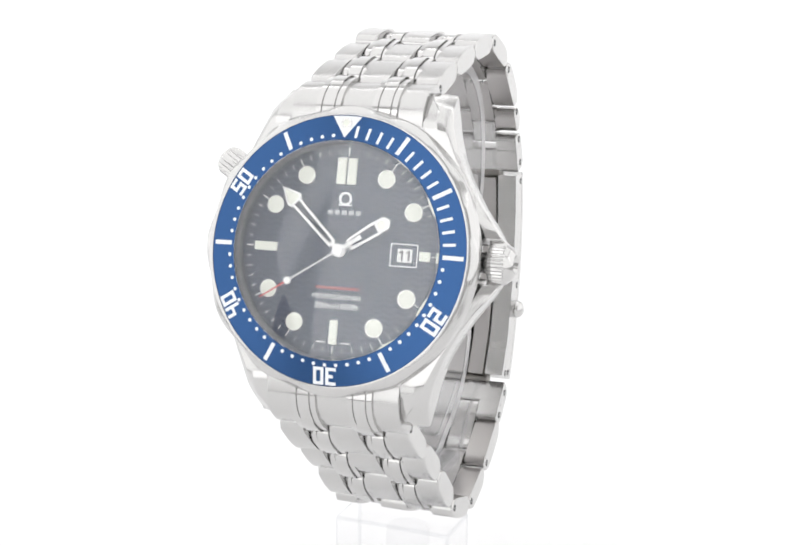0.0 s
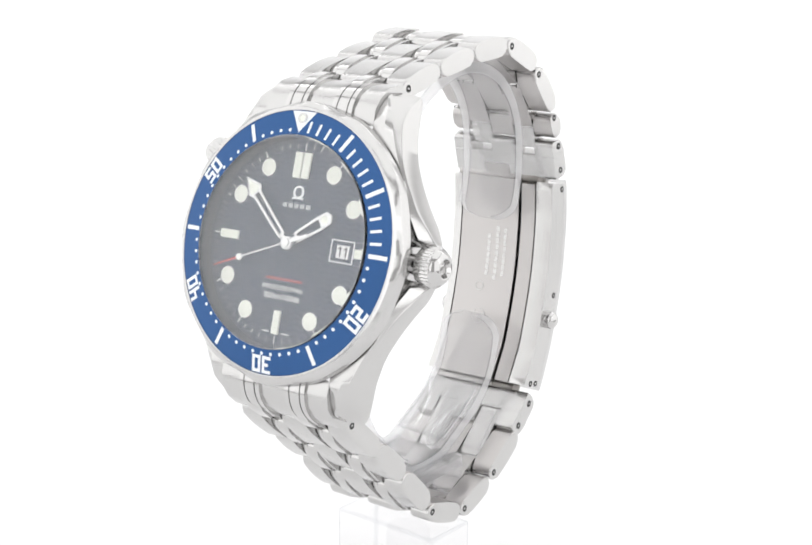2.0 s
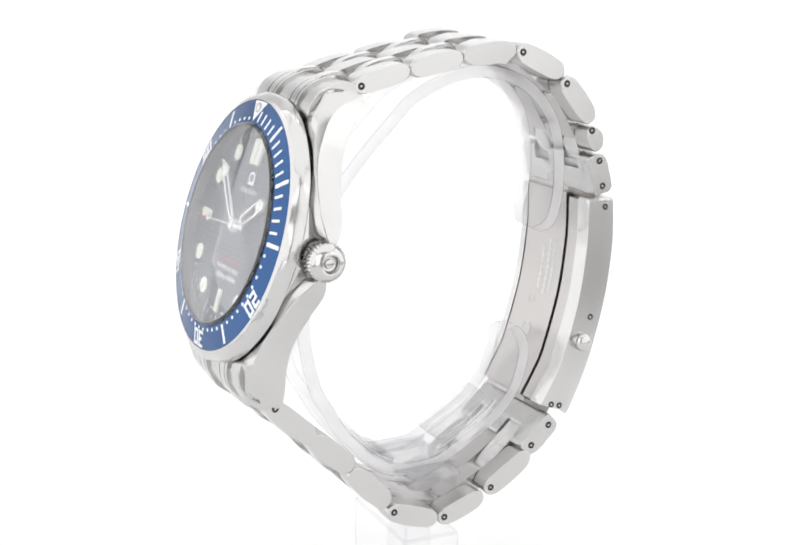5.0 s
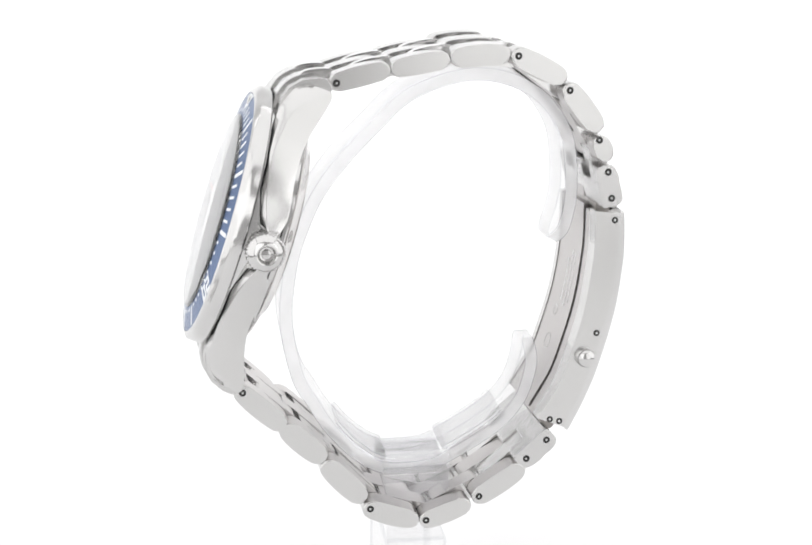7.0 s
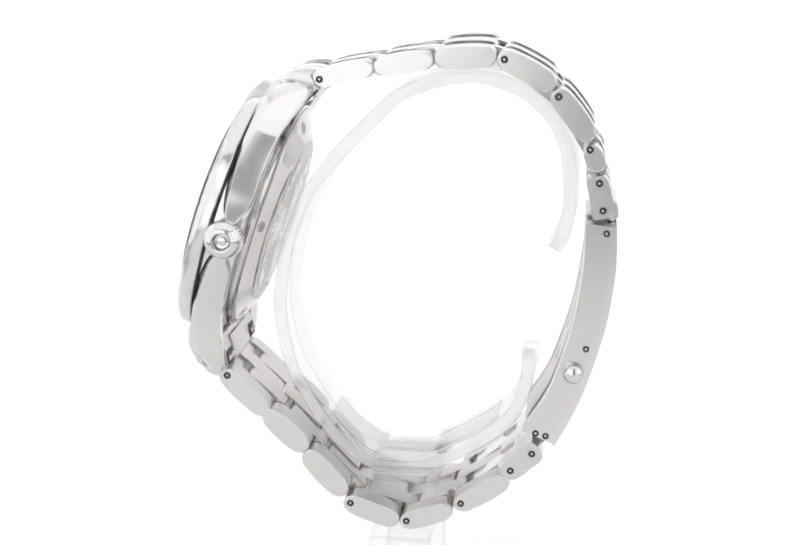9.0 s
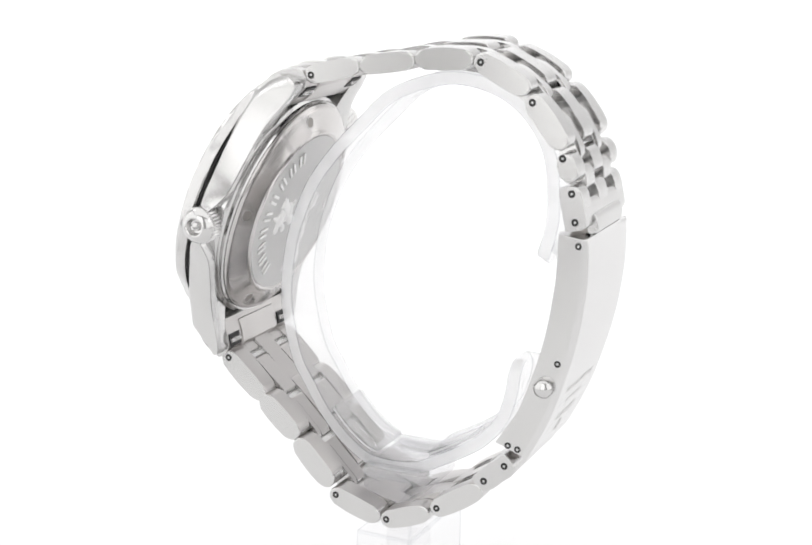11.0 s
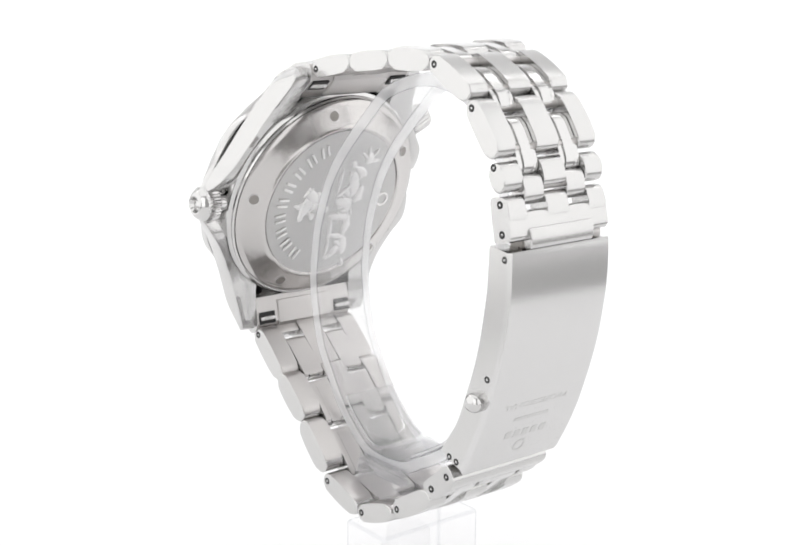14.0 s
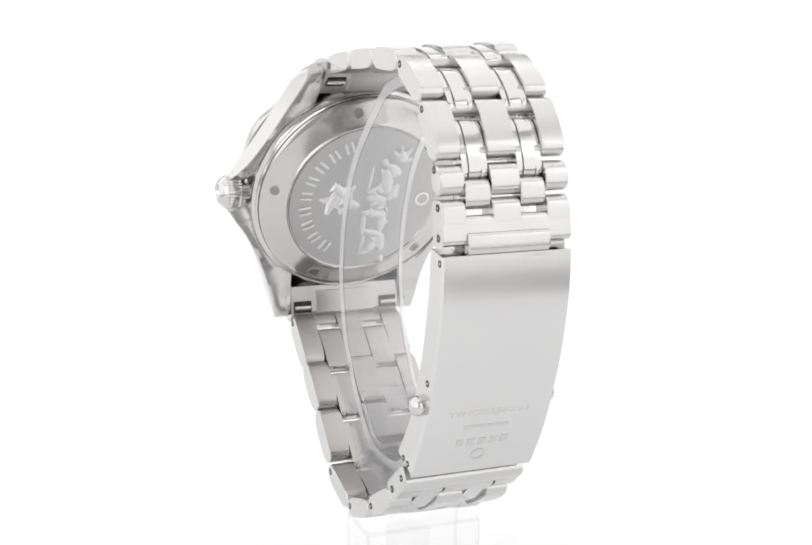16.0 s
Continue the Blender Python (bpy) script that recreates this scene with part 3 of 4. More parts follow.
def build_crystal():
    prof = [(15.32, 1.15), (15.32, 2.15), (15.1, 2.40), (14.9, 2.46), (14.7, 2.475), (12, 2.58), (8, 2.69), (4, 2.76), (0.01, 2.78)]
    ob = part("crystal", revolve(prof + [(0.012, 1.16), (8, 1.16), (15.0, 1.16)], 128, closed=True), crystal_glass, watch, "slightly domed clear sapphire crystal", at=WATCH)
    ob.visible_shadow = False


def build_crown():
    m = Matrix.Translation((0, 0, -4.15)) @ Matrix.Rotation(radians(90), 4, "Y")
    knurl = lambda a, r, w: (0.09 * math.cos(32 * a) if 20.9 < w < 23.25 and r > 2.7 else 0)
    bm = revolve([(1.5, 19.0), (1.5, 20.7), (2.45, 20.75), (2.72, 20.95), (2.80, 21.15), (2.80, 22.95), (2.72, 23.2), (2.62, 23.32), (2.55, 23.4), (2.45, 23.62), (2.2, 23.98), (1.8, 24.3), (1.5, 24.42), (1.32, 24.38), (1.15, 24.0),
                  (1.0, 23.65), (0.72, 23.6), (0.62, 23.85), (0.3, 23.9), (0.01, 23.9)], 256, radial=knurl)
    bmesh.ops.transform(bm, matrix=m, verts=bm.verts[:])
    crown = part("crown", bm, polished, watch, "fluted screw-down steel crown", at=WATCH)
    # helium valve at ten o'clock
    a = Vector((-0.853, 0.522, 0))
    turn = a.to_track_quat("Z", "Y").to_matrix().to_4x4()
    bm = revolve([(1.3, 18.5), (1.3, 20.2), (1.9, 20.3), (2.15, 20.6), (2.15, 23.6), (1.9, 24.2), (1.3, 24.6), (0.01, 24.6)], 160,
                 radial=lambda t, r, w: 0.12 * math.cos(20 * t) if 20.4 < w < 23.7 and r > 1.95 else 0)
    bmesh.ops.transform(bm, matrix=Matrix.Translation((0, 0, -4.0)) @ turn, verts=bm.verts[:])
    part("helium_valve", bm, polished, watch, "small fluted steel helium valve", at=WATCH)


# bracelet: (name, start, end, thickness, pinned) in (v, w), from the case towards the clasp
UPPER = [((24.2, -8.1), (28.8, -15.8), 2.9, 1), ((28.95, -16.2), (32.85, -23.9), 2.9, 0), ((33.4, -24.2), (36.5, -32.4), 3.2, 0),
         ((36.5, -33.0), (35.0, -42.0), 3.2, 1), ((34.3, -42.5), (29.4, -49.7), 3.2, 1)]
LOWER = [((-24.1, -8.0), (-28.2, -16.7), 3.2, 1), ((-27.9, -16.6), (-31.5, -24.4), 3.5, 0), ((-32.0, -24.6), (-36.3, -32.5), 3.5, 0),
         ((-37.4, -32.9), (-37.6, -41.8), 3.2, 1), ((-38.1, -42.6), (-33.2, -49.2), 3.0, 1), ((-32.3, -49.7), (-25.2, -55.7), 3.2, 1)]
SHORT = ((28.3, -50.0), (25.4, -52.5), 2.7, 1)
HALF = 9.95
IN0, IN1 = 2.2, 6.35
loose = random.Random(11)


def outwards(a, b):
    return (Vector(a) + Vector(b)) / 2 - CENTRE


def pin_heads(parent, v, w, u=HALF, r=0.56, mirror=True):
    for s in ((1, -1) if mirror else (1,)):
        # flat dark disc in place of the shaded hole round the pin
        bm = cylinder((s * (u - 0.02), v, w), (s, 0, 0), r, 0.035, 20)
        part("pin_bore", bm, gap_shade, parent)
        part("pin_head", cylinder((s * (u - 0.02), v, w), (s, 0, 0), r * 0.32, 0.05, 16, 0.015), polished, parent)


def end_link(sign):
    poly = [(18.0, -1.75), (20.2, -1.65), (22.2, -2.4), (23.7, -3.9), (24.7, -6.0), (24.9, -7.4), (24.0, -8.4), (22.3, -8.6), (20.5, -7.6), (18.6, -6.2)]
    poly = [(sign * v, w) for v, w in poly]
    link = part("end_link", prism(poly, -10.0, 10.0, 0.12), brushed, watch, "curved steel end link fitted between the lugs", at=WATCH)
    # faces towards the wrist take the tone with shade in its colour
    link.data.materials.append(shaded_inner)
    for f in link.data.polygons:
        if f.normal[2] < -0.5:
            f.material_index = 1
    # the tab that fills the middle on the wrist side, with a recess on either side of it
    part("end_tab", prism([(sign * v, w) for v, w in ((19.2, -7.0), (20.7, -7.95), (22.5, -8.95), (24.3, -8.75), (24.0, -8.2), (19.4, -6.4))], -5.6, 5.6, 0.18), shaded_inner, link)
    top = smooth_curve([Vector(p) for p in poly[:6]], 4)
    side = -sign
    for s in (1, -1):
        for a, b, lift in ((2.4, 3.2, 0.22), (3.4, 5.15, 0.34), (5.35, 6.15, 0.22)):
            prof = strip_profile(top, side * 0.3, -side * lift)
            part("ridge", prism(prof, s * a, s * b, 0.12), polished, link)
    for s in (1, -1):
        slot = [(sign * 22.55, -8.62), (sign * 20.75, -7.62), (sign * 20.6, -7.85), (sign * 22.4, -8.85)]
        # dark prism paints the slot's shade
        part("bar_slot", prism(slot, s * 6.4, s * 9.6), gap_shade, link, "slot for the spring bar, its shade in the colour")
        part("spring_bar", cylinder((s * 6.6, sign * 21.6, -8.35), (s, 0, 0), 0.42, 2.9, 16), polished, link)
        for k in range(4):
            part("bar_collar", cylinder((s * (7.2 + 0.45 * k), sign * 21.6, -8.35), (s, 0, 0), 0.5, 0.2, 16), satin, link)


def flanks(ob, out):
    """Gives a link's end faces their own brushing, its wrist side the satin tone with shade in it."""
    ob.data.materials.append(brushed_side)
    ob.data.materials.append(shaded_inner)
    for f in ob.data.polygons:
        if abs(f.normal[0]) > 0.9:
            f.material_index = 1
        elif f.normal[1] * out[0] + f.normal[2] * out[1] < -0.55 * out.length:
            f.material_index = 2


def bracelet_row(a, b, h, pinned):
    out = outwards(a, b)
    row = None
    # the rows hang loosely on their pins, each twisted by a degree or so
    mid = (Vector(a) + Vector(b)) / 2 * MM
    run = Vector((0, b[0] - a[0], b[1] - a[1]))
    hang = Matrix.Translation((0, *mid)) @ Matrix.Rotation(radians(loose.uniform(-2.2, 2.2)), 4, run) @ Matrix.Translation((0, *-mid))
    for u0, u1 in ((IN1, HALF), (-IN0, IN0), (-HALF, -IN1)):
        d = (Vector(b) - Vector(a)).normalized() * 0.12
        if u0 == -IN0:
            bm = prism(rounded_profile(Vector(a) - d, Vector(b) + d, h, out, 0.18, 4.2, 36), u0, u1, 0.2)
        else:
            bm = prism(pill_profile(Vector(a) - 2 * d, Vector(b) + 2 * d, h + 0.15, out), u0, u1, 0.3, 3)
        name = "bracelet_link" if row is None else "link_block"
        ob = part(name, bm, brushed, row or watch, "brushed steel bracelet link" if row is None else "", at=BAND @ hang if row is None else None)
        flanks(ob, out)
        row = row or ob
    d = Vector(b) - Vector(a)
    for f in (0.13, 0.90):
        p = Vector(a) + d * f
        part("link_pin", cylinder((-IN1 - 0.3, p.x, p.y), (1, 0, 0), 0.85, 2 * IN1 + 0.6, 16), shaded_inner, row)
    if pinned:
        p = Vector(a) + d * 0.10
        pin_heads(row, p.x, p.y)
    return row


def strip_link(a, b, h, parent):
    """The slim polished piece between two rows: a flat ridge with a lower shoulder on either side."""
    out = outwards(a, b)
    for s in (1, -1):
        bm = bmesh.new()
        for u0, u1, hh, bow in ((IN0 + 0.12, IN0 + 1.05, h - 0.15, 0.20), (IN0 + 1.12, IN1 - 1.12, h + 0.15, 0.35), (IN1 - 1.05, IN1 - 0.12, h - 0.15, 0.20)):
            prism(rounded_profile(a, b, hh, out, bow, 3.4), s * u0, s * u1, 0.14, 2, bm)
        run = (Vector(b) - Vector(a)).normalized()
        sink = Vector(out).normalized() * -0.24 * h
        prism(rounded_profile(Vector(a) + run * 0.3 + sink, Vector(b) - run * 0.3 + sink, h * 0.5, out, 0.0, 6.0), s * (IN0 + 0.08), s * (IN1 - 0.08), 0.1, 1, bm)
        ob = part("slim_link", bm, polished, parent)
        # wrist side again in the shaded tone
        ob.data.materials.append(shaded_inner)
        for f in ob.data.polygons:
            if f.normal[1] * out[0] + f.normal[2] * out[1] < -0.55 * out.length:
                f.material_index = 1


def build_bracelet():
    for sign, rows in ((1, UPPER + [SHORT]), (-1, LOWER)):
        end_link(sign)
        made = [bracelet_row(*r) for r in rows]
        first = (Vector((sign * 22.9, -3.9)), Vector((sign * 25.3, -9.6)))
        strip_link(first[0], Vector(rows[0][0]).lerp(Vector(rows[0][1]), 0.22), 2.5, made[0])
        for k in range(len(rows) - 1):
            (a, b, h, _), (c, d, h2, _) = rows[k], rows[k + 1]
            f = 0.22 if rows[k + 1] is not SHORT else 0.5
            strip_link(Vector(a).lerp(Vector(b), 0.33), Vector(c).lerp(Vector(d), f), min(h, h2) - 0.1, made[k])


CLASP_OUT = [(18.6, -57.8), (14.5, -59.3), (10.1, -60.5), (2.6, -61.7), (-6.4, -62.0), (-12.0, -61.6), (-17.5, -60.7)]
CLASP_IN = [(17.4, -53.4), (13.5, -54.6), (9.6, -55.6), (1.1, -56.9), (-9.0, -57.0), (-13.0, -56.3), (-16.8, -55.3)]


def build_clasp():
    outer = smooth_curve(CLASP_OUT, 5)
    inner = smooth_curve(CLASP_IN, 5)
    cover = [tuple(p) for p in outer] + [tuple(p + (Vector((0, -28)) - p).normalized() * 1.1) for p in outer[::-1]]
    clasp = part("clasp", prism(cover, -9.9, 9.9, 0.18), brushed_clasp, watch, "curved brushed steel folding clasp with engraved lines", at=BAND)
    wall = [tuple(p + (Vector((0, -28)) - p).normalized() * 0.9) for p in outer] + [tuple(p) for p in inner[::-1]]
    for s in (1, -1):
        part("clasp_side", prism(wall, s * (6.75 if s > 0 else 8.45), s * 9.885, 0.12), brushed_side, clasp)
        for v, w in ((16.9, -56.8), (-1.0, -60.0), (-16.4, -57.3), (-16.3, -58.9)):
            # dark disc again for the shaded hole
            part("pin_bore", cylinder((s * 9.86, v, w), (s, 0, 0), 0.52, 0.05, 18), gap_shade, clasp)
            part("pin_head", cylinder((s * 9.86, v, w), (s, 0, 0), 0.2, 0.08, 14, 0.015), polished, clasp)
        bm = revolve([(1.75, 0), (1.75, 0.05), (1.5, 0.08), (1.5, 0.9), (1.3, 1.35), (0.8, 1.7), (0.01, 1.8)], 32)
        bmesh.ops.transform(bm, matrix=Matrix.Translation((s * 9.8, -5.2, -59.4)) @ Matrix.Rotation(radians(90 * s), 4, "Y"), verts=bm.verts[:])
        part("push_button", bm, polished, clasp, "round polished push button")
    # folding blades inside, level with the rims, with narrow slots between
    blade = strip_profile([p.lerp(o, 0.12) for p, o in zip(inner, outer)], -0.45, 0.45)
    part("folding_blade", prism(blade, -8.3, 3.15, 0.1), shaded_inner, clasp, "satin folding blade with faint stamped lines")
    narrow = strip_profile([p.lerp(o, 0.16) for p, o in zip(inner[1:], outer[1:])], -0.45, 0.45)
    part("side_blade", prism(narrow, 3.65, 6.30, 0.1), shaded_inner, clasp)
    # strip behind the slots, its dark colour standing for their shade
    floor_strip = strip_profile([p.lerp(o, 0.55) for p, o in zip(inner, outer)], -0.2, 0.2)
    part("slot_shade", prism(floor_strip, -8.5, 6.9), recess_shade, clasp)
    for v, w, r in ((-17.7, -58.3, 1.2), (18.2, -55.3, 1.2)):
        # near part toned dark for the shaded gap between clasp and fork
        part("hinge", cylinder((2.5, v, w), (1, 0, 0), r, 4.2, 24, 0.1), recess_shade, clasp, "hinge barrel coloured for the shade in its gap")
        part("hinge", cylinder((-9.6, v, w), (1, 0, 0), r, 12.0, 24, 0.1), shaded_inner, clasp)
    # stamped lines on the blade, too faint to read
    def blade_point(v):
        mid = [p.lerp(o, 0.12) for p, o in zip(inner, outer)]
        k = min(range(len(mid) - 1), key=lambda i: abs((mid[i].x + mid[i + 1].x) / 2 - v))
        a, b = mid[k], mid[k + 1]
        return a.y + (b.y - a.y) * (v - a.x) / (b.x - a.x)
    for u, v0, count, size in ((-2.4, 1.0, 7, 0.62), (-0.7, 0.4, 9, 0.62), (0.8, 1.2, 8, 0.5)):
        for k in range(count):
            v = v0 + k * 1.05
            w = blade_point(v) + 0.45
            own = block(u - size / 2, u + size / 2, v - 0.42, v + 0.42, w - 0.05, w + 0.04)
            slope = blade_point(v + 0.42) - blade_point(v - 0.42)
            for vert in own.verts:
                vert.co.z += slope * (vert.co.y - v) / 0.84
            part("stamped_bar", own, engraving, clasp, smooth=False)
    for r, v, u in ((0.85, -1.4, -3.4), (1.3, -6.6, -2.6)):
        own = revolve([(r - 0.12, -0.04), (r, -0.04), (r, 0.04), (r - 0.12, 0.04)], 32, closed=True)
        bmesh.ops.translate(own, verts=own.verts[:], vec=(u, v, blade_point(v) + 0.46))
        part("stamped_ring", own, engraving, clasp, smooth=False)
    # fork link between bracelet and clasp
    a, b, h = Vector((24.5, -52.3)), Vector((18.9, -55.7)), 3.3
    out = outwards(a, b)
    fork = part("fork_link", prism(rounded_profile(a.lerp(b, 0.36), b, h, out, 0.2, 7.0, 40), -9.95, 9.95, 0.22), brushed, watch, "broad brushed steel link that joins the clasp", at=BAND)
    for u0, u1 in ((IN1, 9.92), (-IN0, IN0), (-9.92, -IN1)):
        part("prong", prism(rounded_profile(a, a.lerp(b, 0.75), h - 0.02, out, 0.25, 3.4), u0, u1, 0.2), brushed, fork)
    for s in (1, -1):
        part("slim_block", prism(rounded_profile(Vector((26.9, -51.2)), Vector((23.4, -53.3)), 2.5, out, 0.25, 3.6), s * (IN0 + 0.15), s * (IN1 - 0.15), 0.2), brushed, fork)
    part("link_pin", cylinder((-9.3, 23.7, -53.1), (1, 0, 0), 0.5, 18.6, 12), polished, fork)
    for v, w in ((23.7, -53.2), (20.0, -55.1)):
        pin_heads(fork, v, w, 9.95)
    # latch plate on the wrist side; the darker piece behind paints its groove's shade
    part("latch_groove_shade", prism([(21.3, -53.2), (17.7, -54.7), (18.0, -55.4), (21.6, -53.9)], -4.5, 1.5), recess_shade, fork, "groove round the latch, its shade in the colour")
    part("latch_plate", prism([(20.9, -52.85), (18.2, -53.95), (18.5, -54.9), (21.2, -53.8)], -3.9, 0.9, 0.15), shaded_inner, fork)
    # tongue that folds over the cover's edge
    tongue = rounded_profile((21.2, -56.0), (18.3, -57.3), 1.7, out, 0.15, 3.6)
    part("tongue", prism(tongue, -6.4, 6.4, 0.3, 3), brushed, fork, "rounded steel tongue over the clasp edge")
    # lower fork link
    a, b, h = Vector((-18.6, -58.6)), Vector((-24.9, -54.8)), 3.2
    out = outwards(a, b)
    low = part("fork_link", prism(rounded_profile(a, a.lerp(b, 0.58), h, out, 0.3, 4.0), -9.9, 9.9, 0.22), brushed, watch, "broad brushed steel link that joins the clasp", at=BAND)
    for u0, u1 in ((IN1, 9.87), (-IN0, IN0), (-9.87, -IN1)):
        part("prong", prism(rounded_profile(a.lerp(b, 0.2), b, h - 0.02, out, 0.3, 3.4), u0, u1, 0.2), brushed, low)
    for v, w in ((-19.8, -57.9), (-23.6, -55.7)):
        pin_heads(low, v, w, 9.9)
    part("slim_link", prism(rounded_profile(Vector((-30.3, -51.8)), Vector((-20.8, -57.5)), 2.8, out, 0.2, 4.6), IN0 + 0.15, IN1 - 0.15, 0.2), polished, low)
    part("slim_link", prism(rounded_profile(Vector((-30.3, -51.8)), Vector((-20.8, -57.5)), 2.8, out, 0.2, 4.6), -IN1 + 0.15, -IN0 - 0.15, 0.2), polished, low)
    # engraving on the cover: a readable word, and plain bars for names
    def on_cover(bm, v_mid):
        for vert in bm.verts:
            x, y, z = vert.co
            v = v_mid - y
            k = min(range(len(outer) - 1), key=lambda i: abs((outer[i].x + outer[i + 1].x) / 2 - v))
            a, b = outer[k], outer[k + 1]
            f = (v - a.x) / (b.x - a.x)
            vert.co = (x, v, a.y + (b.y - a.y) * f - 0.01 - z)
        return bm
    bm = lettering("PROFESSIONAL", 1.35, 0.03)
    bmesh.ops.scale(bm, vec=(1.42, 1, 1), verts=bm.verts[:])
    part("engraved_word", on_cover(bm, -5.6), engraving, clasp, smooth=False)
    part("engraved_bar", on_cover(block(-3.6, 3.6, -0.28, 0.28, 0, 0.02), -8.2), engraving, clasp, smooth=False)
    for k in range(5):
        u = -4.2 + k * 1.8
        part("engraved_bar", on_cover(block(u, u + 1.2, -0.65, 0.65, 0, 0.02), -11.2), engraving, clasp, smooth=False)
    part("engraved_ring", on_cover(revolve([(0.85, 0), (1.2, 0), (1.2, 0.03), (0.85, 0.03)], 32, closed=True), -14.0), engraving, clasp, smooth=False)


grain_ring = grain(mat("grey_flange", (0.035, 0.042, 0.060), 0.1, 0.35), (2000, 2000, 2000), 0.3, 0.4)
hand_steel = grain(mat("rhodium_hands", (0.86, 0.86, 0.86), 0.35, 0.25), (3000, 3000, 3000), 0.2, 0.3)
brushed_clasp = grain(mat("brushed_clasp_steel", (0.65, 0.645, 0.642), 1.0, 0.3), (7000, 350, 350), 0.19, 0.23, 0.008, stain=0.03)

build_case()
build_bezel()
dial = build_dial()
seconds = build_seconds_hand()
build_crystal()
build_crown()
build_bracelet()
build_clasp()


# ---------------------------------------------------------------- clear holder ring inside the bracelet, and the block below
RING = [(23.3, -4.8), (24.9, -1.6), (25.8, 4.2), (24.8, 12.9), (20.8, 19.2), (14.8, 22.8), (7.2, 23.6), (-1.6, 20.6), (-7.4, 15.4), (-12.3, 10.2), (-16.0, 5.2), (-18.4, 0.1), (-20.4, -6.4),
        (-21.2, -15.5), (-19.4, -24.8), (-16.8, -29.7), (-14.0, -34.2), (-9.6, -38.9), (-4.5, -41.7), (3.0, -41.6), (7.6, -39.5), (12.4, -36.7), (15.6, -34.2), (18.7, -30.1), (20.2, -24.9), (20.2, -20.8)]     # the ring's outer side
WALL = 2.1


def side_prism(poly, y0, y1, bevel=0.0, segments=2):
    """A profile of (x, z) drawn out along y."""
    bm = prism(poly, y0, y1, bevel, segments)
    for v in bm.verts:
        v.co = (v.co.y, v.co.x, v.co.z)
    return bm


def ring_loft(curve, half, thick, round_ends, offset=0.0):
    """A band of rounded section along a curve in (x, z); its ends are rounded in plan."""
    n = len(curve)
    dist = [0.0]
    for p, c in zip(curve, curve[1:]):
        dist.append(dist[-1] + (c - p).length)
    bm = bmesh.new()
    rings = []
    for i, c in enumerate(curve):
        d = (curve[min(i + 1, n - 1)] - curve[max(i - 1, 0)]).normalized()
        m = Vector((d.y, -d.x))
        e = min(dist[i], dist[-1] - dist[i])
        w = half if e >= round_ends else half - round_ends + math.sqrt(max(round_ends ** 2 - (round_ends - e) ** 2, 0.0)) + 0.02
        k = min(0.18, w * 0.4)
        sec = [(-w, k), (-w + k * 0.3, k * 0.3), (-w + k, 0), (w - k, 0), (w - k * 0.3, k * 0.3), (w, k), (w, thick - k), (w - k * 0.3, thick - k * 0.3), (w - k, thick), (-w + k, thick), (-w + k * 0.3, thick - k * 0.3), (-w, thick - k)]
        shift = 1.45 + 0.034 * c.x          # the ring stands slightly askew
        rings.append([bm.verts.new((c.x + m.x * (offset + t), y + shift, c.y + m.y * (offset + t))) for y, t in sec])
    for p, r in zip(rings, rings[1:]):
        for i in range(12):
            j = (i + 1) % 12
            bm.faces.new((p[i], p[j], r[j], r[i]))
    bm.faces.new(rings[0])
    bm.faces.new(rings[-1])
    return bm


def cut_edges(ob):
    """The ring's two cut sides are hazier, its arrises tinted darker for the grey outlines of bent light."""
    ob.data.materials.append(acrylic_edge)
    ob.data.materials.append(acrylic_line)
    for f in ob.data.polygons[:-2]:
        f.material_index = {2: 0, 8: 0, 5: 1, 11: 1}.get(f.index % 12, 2)


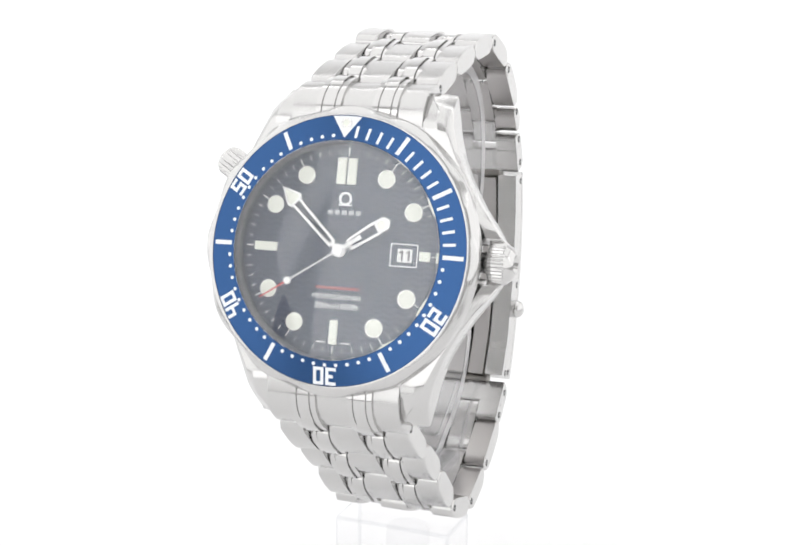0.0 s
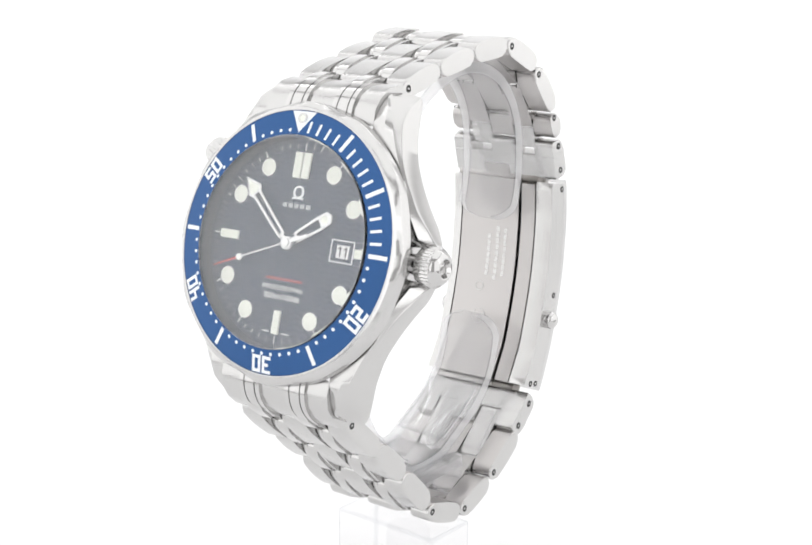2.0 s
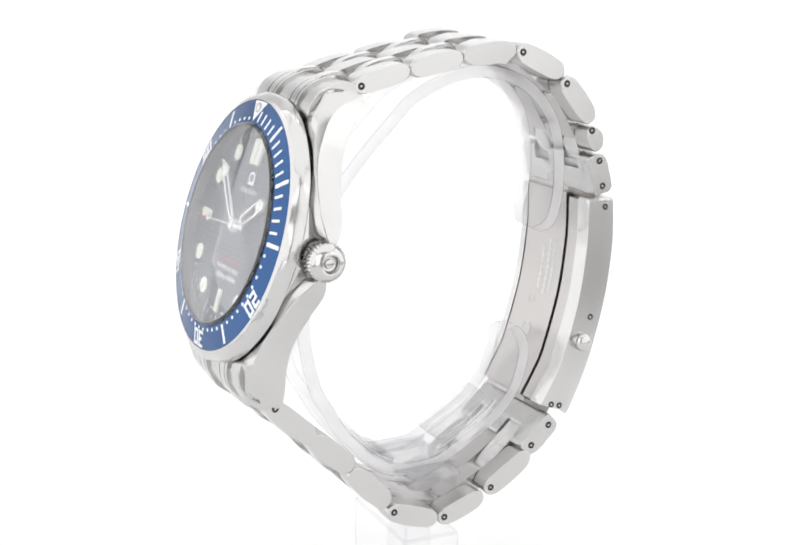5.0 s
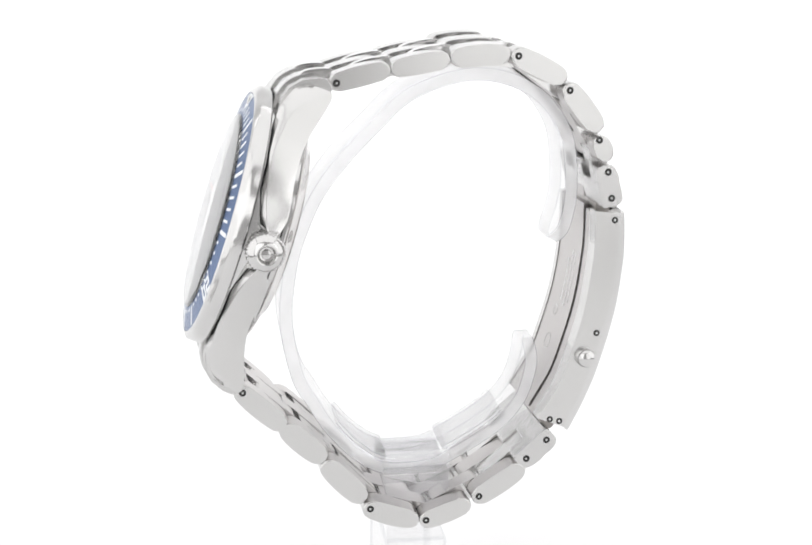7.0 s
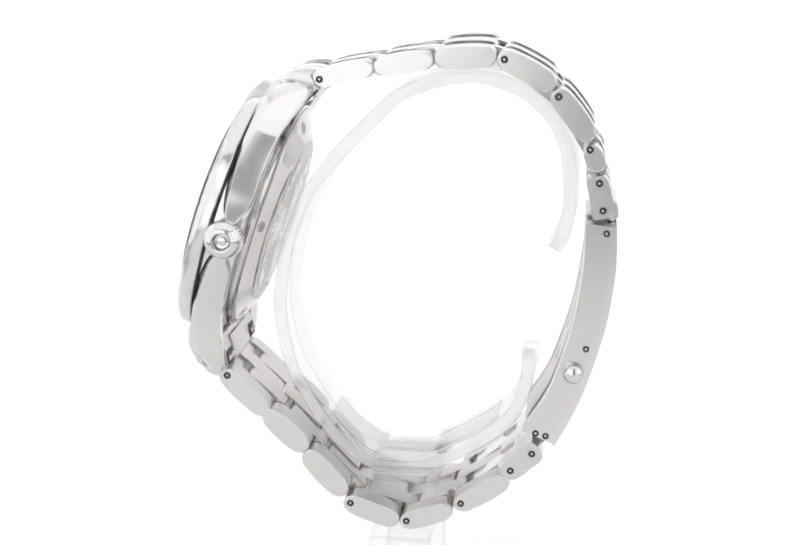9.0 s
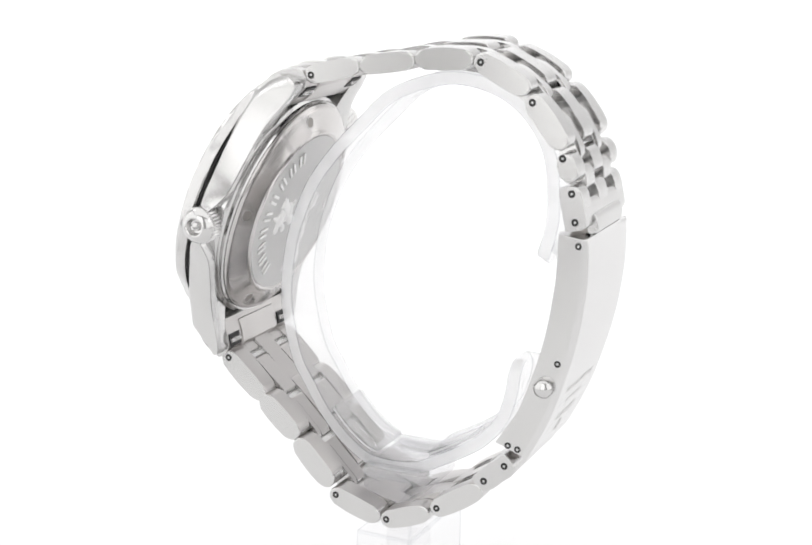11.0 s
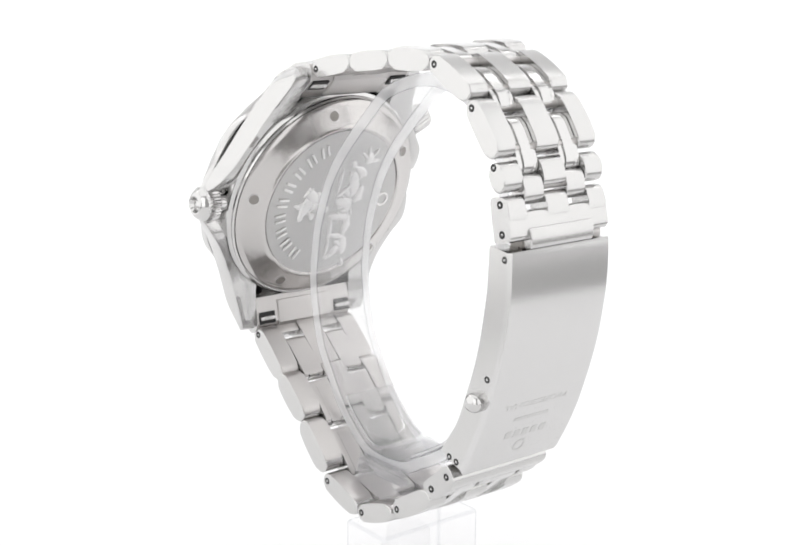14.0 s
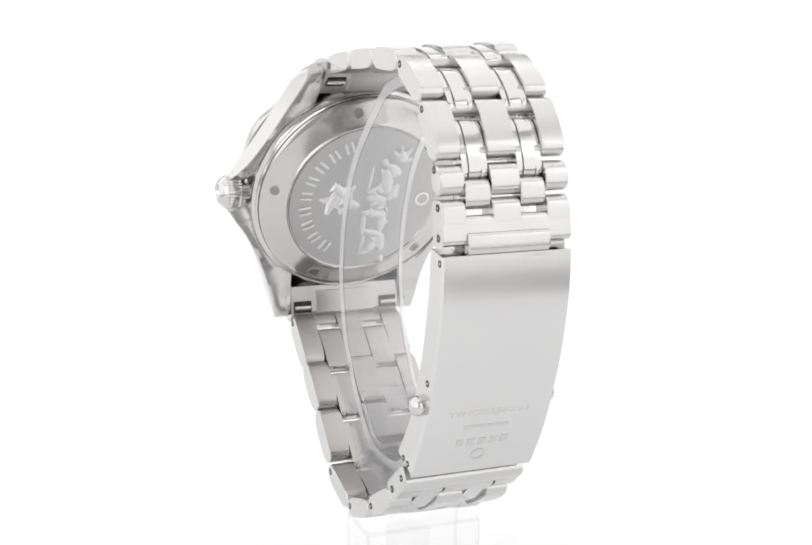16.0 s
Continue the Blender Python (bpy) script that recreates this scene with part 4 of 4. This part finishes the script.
def build_holder():
    holder = thing("watch_holder", "clear acrylic open ring that fills the watch bracelet", "display stand")
    holder.location = (0, 0, AXIS + BASE * MM)
    lift = Matrix.Translation((0, 0, -BASE * MM))
    curve = smooth_curve(RING, 16)
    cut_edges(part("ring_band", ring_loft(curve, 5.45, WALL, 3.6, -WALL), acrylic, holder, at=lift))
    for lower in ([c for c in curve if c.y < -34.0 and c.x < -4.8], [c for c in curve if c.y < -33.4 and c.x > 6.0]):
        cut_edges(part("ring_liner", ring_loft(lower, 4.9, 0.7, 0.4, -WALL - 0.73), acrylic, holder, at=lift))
    bed = [(-4.9, -40.3), (-4.9, -38.7), (-4.4, -38.2), (5.6, -37.9), (6.1, -38.4), (6.1, -40.1)]
    part("ring_bed", side_prism(bed, -6.4, 8.2, 0.25), acrylic_block, holder, at=lift)
    for y in (-1, 1):
        for k, z in enumerate((-40.6, -42.0)):
            edge = sorted((0.9 + y * 5.65, 0.9 + y * (7.4 + 0.15 * k)))
            part("bed_rib", side_prism([(-4.8, z - 0.4), (-4.8, z + 0.25), (6.1, z + 0.45), (6.1, z - 0.2)], *edge, 0.15), acrylic, holder, at=lift)
    foot = [(5.5, -40.5), (-4.8, -40.7)] + [(0.35 + 5.15 * math.cos(a), -43.3 - 2.5 * math.sin(a)) for a in [math.pi - math.pi * k / 12 for k in range(13)]]
    part("foot", side_prism(foot, -7.0, 7.0, 0.3), milky, holder, "milky half-round foot", at=lift)
    return holder


def build_block():
    base = thing("acrylic_block", "clear acrylic block under the watch", "display block")
    base.location = (0, 0, 0)
    top = (AXIS * 1000 + BASE)
    body = part("block", block(-5, 5, -9.0, 11.0, 0, top, 0.5), acrylic_block, base)
    # bevels take the tint that paints faint grey outlines
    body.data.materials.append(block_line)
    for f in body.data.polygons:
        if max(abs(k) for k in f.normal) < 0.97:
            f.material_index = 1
    part("peg", cylinder((0.2, 0, 0.3), (0, 0, 1), 3.6, top - 2.2, 40, 0.4), acrylic_block, base, "round peg set into the block")
    return base


holder = build_holder()
base = build_block()


# ---------------------------------------------------------------- what moves: the turntable carries all three round
SLIP_T = (0, 0.5, 1, 1.5, 2, 2.5, 3, 3.5, 4, 6.5, 8, 9, 10.3, 11.5, 12, 12.5, 13, 16)
SLIP = (0.08, 0.22, 0.37, 0.50, 0.40, 0.34, 0.26, 0.18, 0.06, 0.0, 0.0, 0.1, -0.15, -0.37, -0.3, -0.15, 0.0, 0.04)


def angle(t):
    """The turntable's angle in degrees: an even turn, with its small unevenness."""
    return 68.2 * (1 - t / 8) + float(np.interp(t, SLIP_T, SLIP))


def motions():
    steps = [k * 0.25 for k in range(65)]
    for ob in (watch, holder, base):
        x, y, z = ob.location
        walk(ob, [(t, pose(x, y, z, 0, 0, angle(t))) for t in steps])
    walk(seconds, [(t, WATCH @ pose(0, 0, 0, 0, 0, -(237 + 6 * t))) for t in steps])


motions()
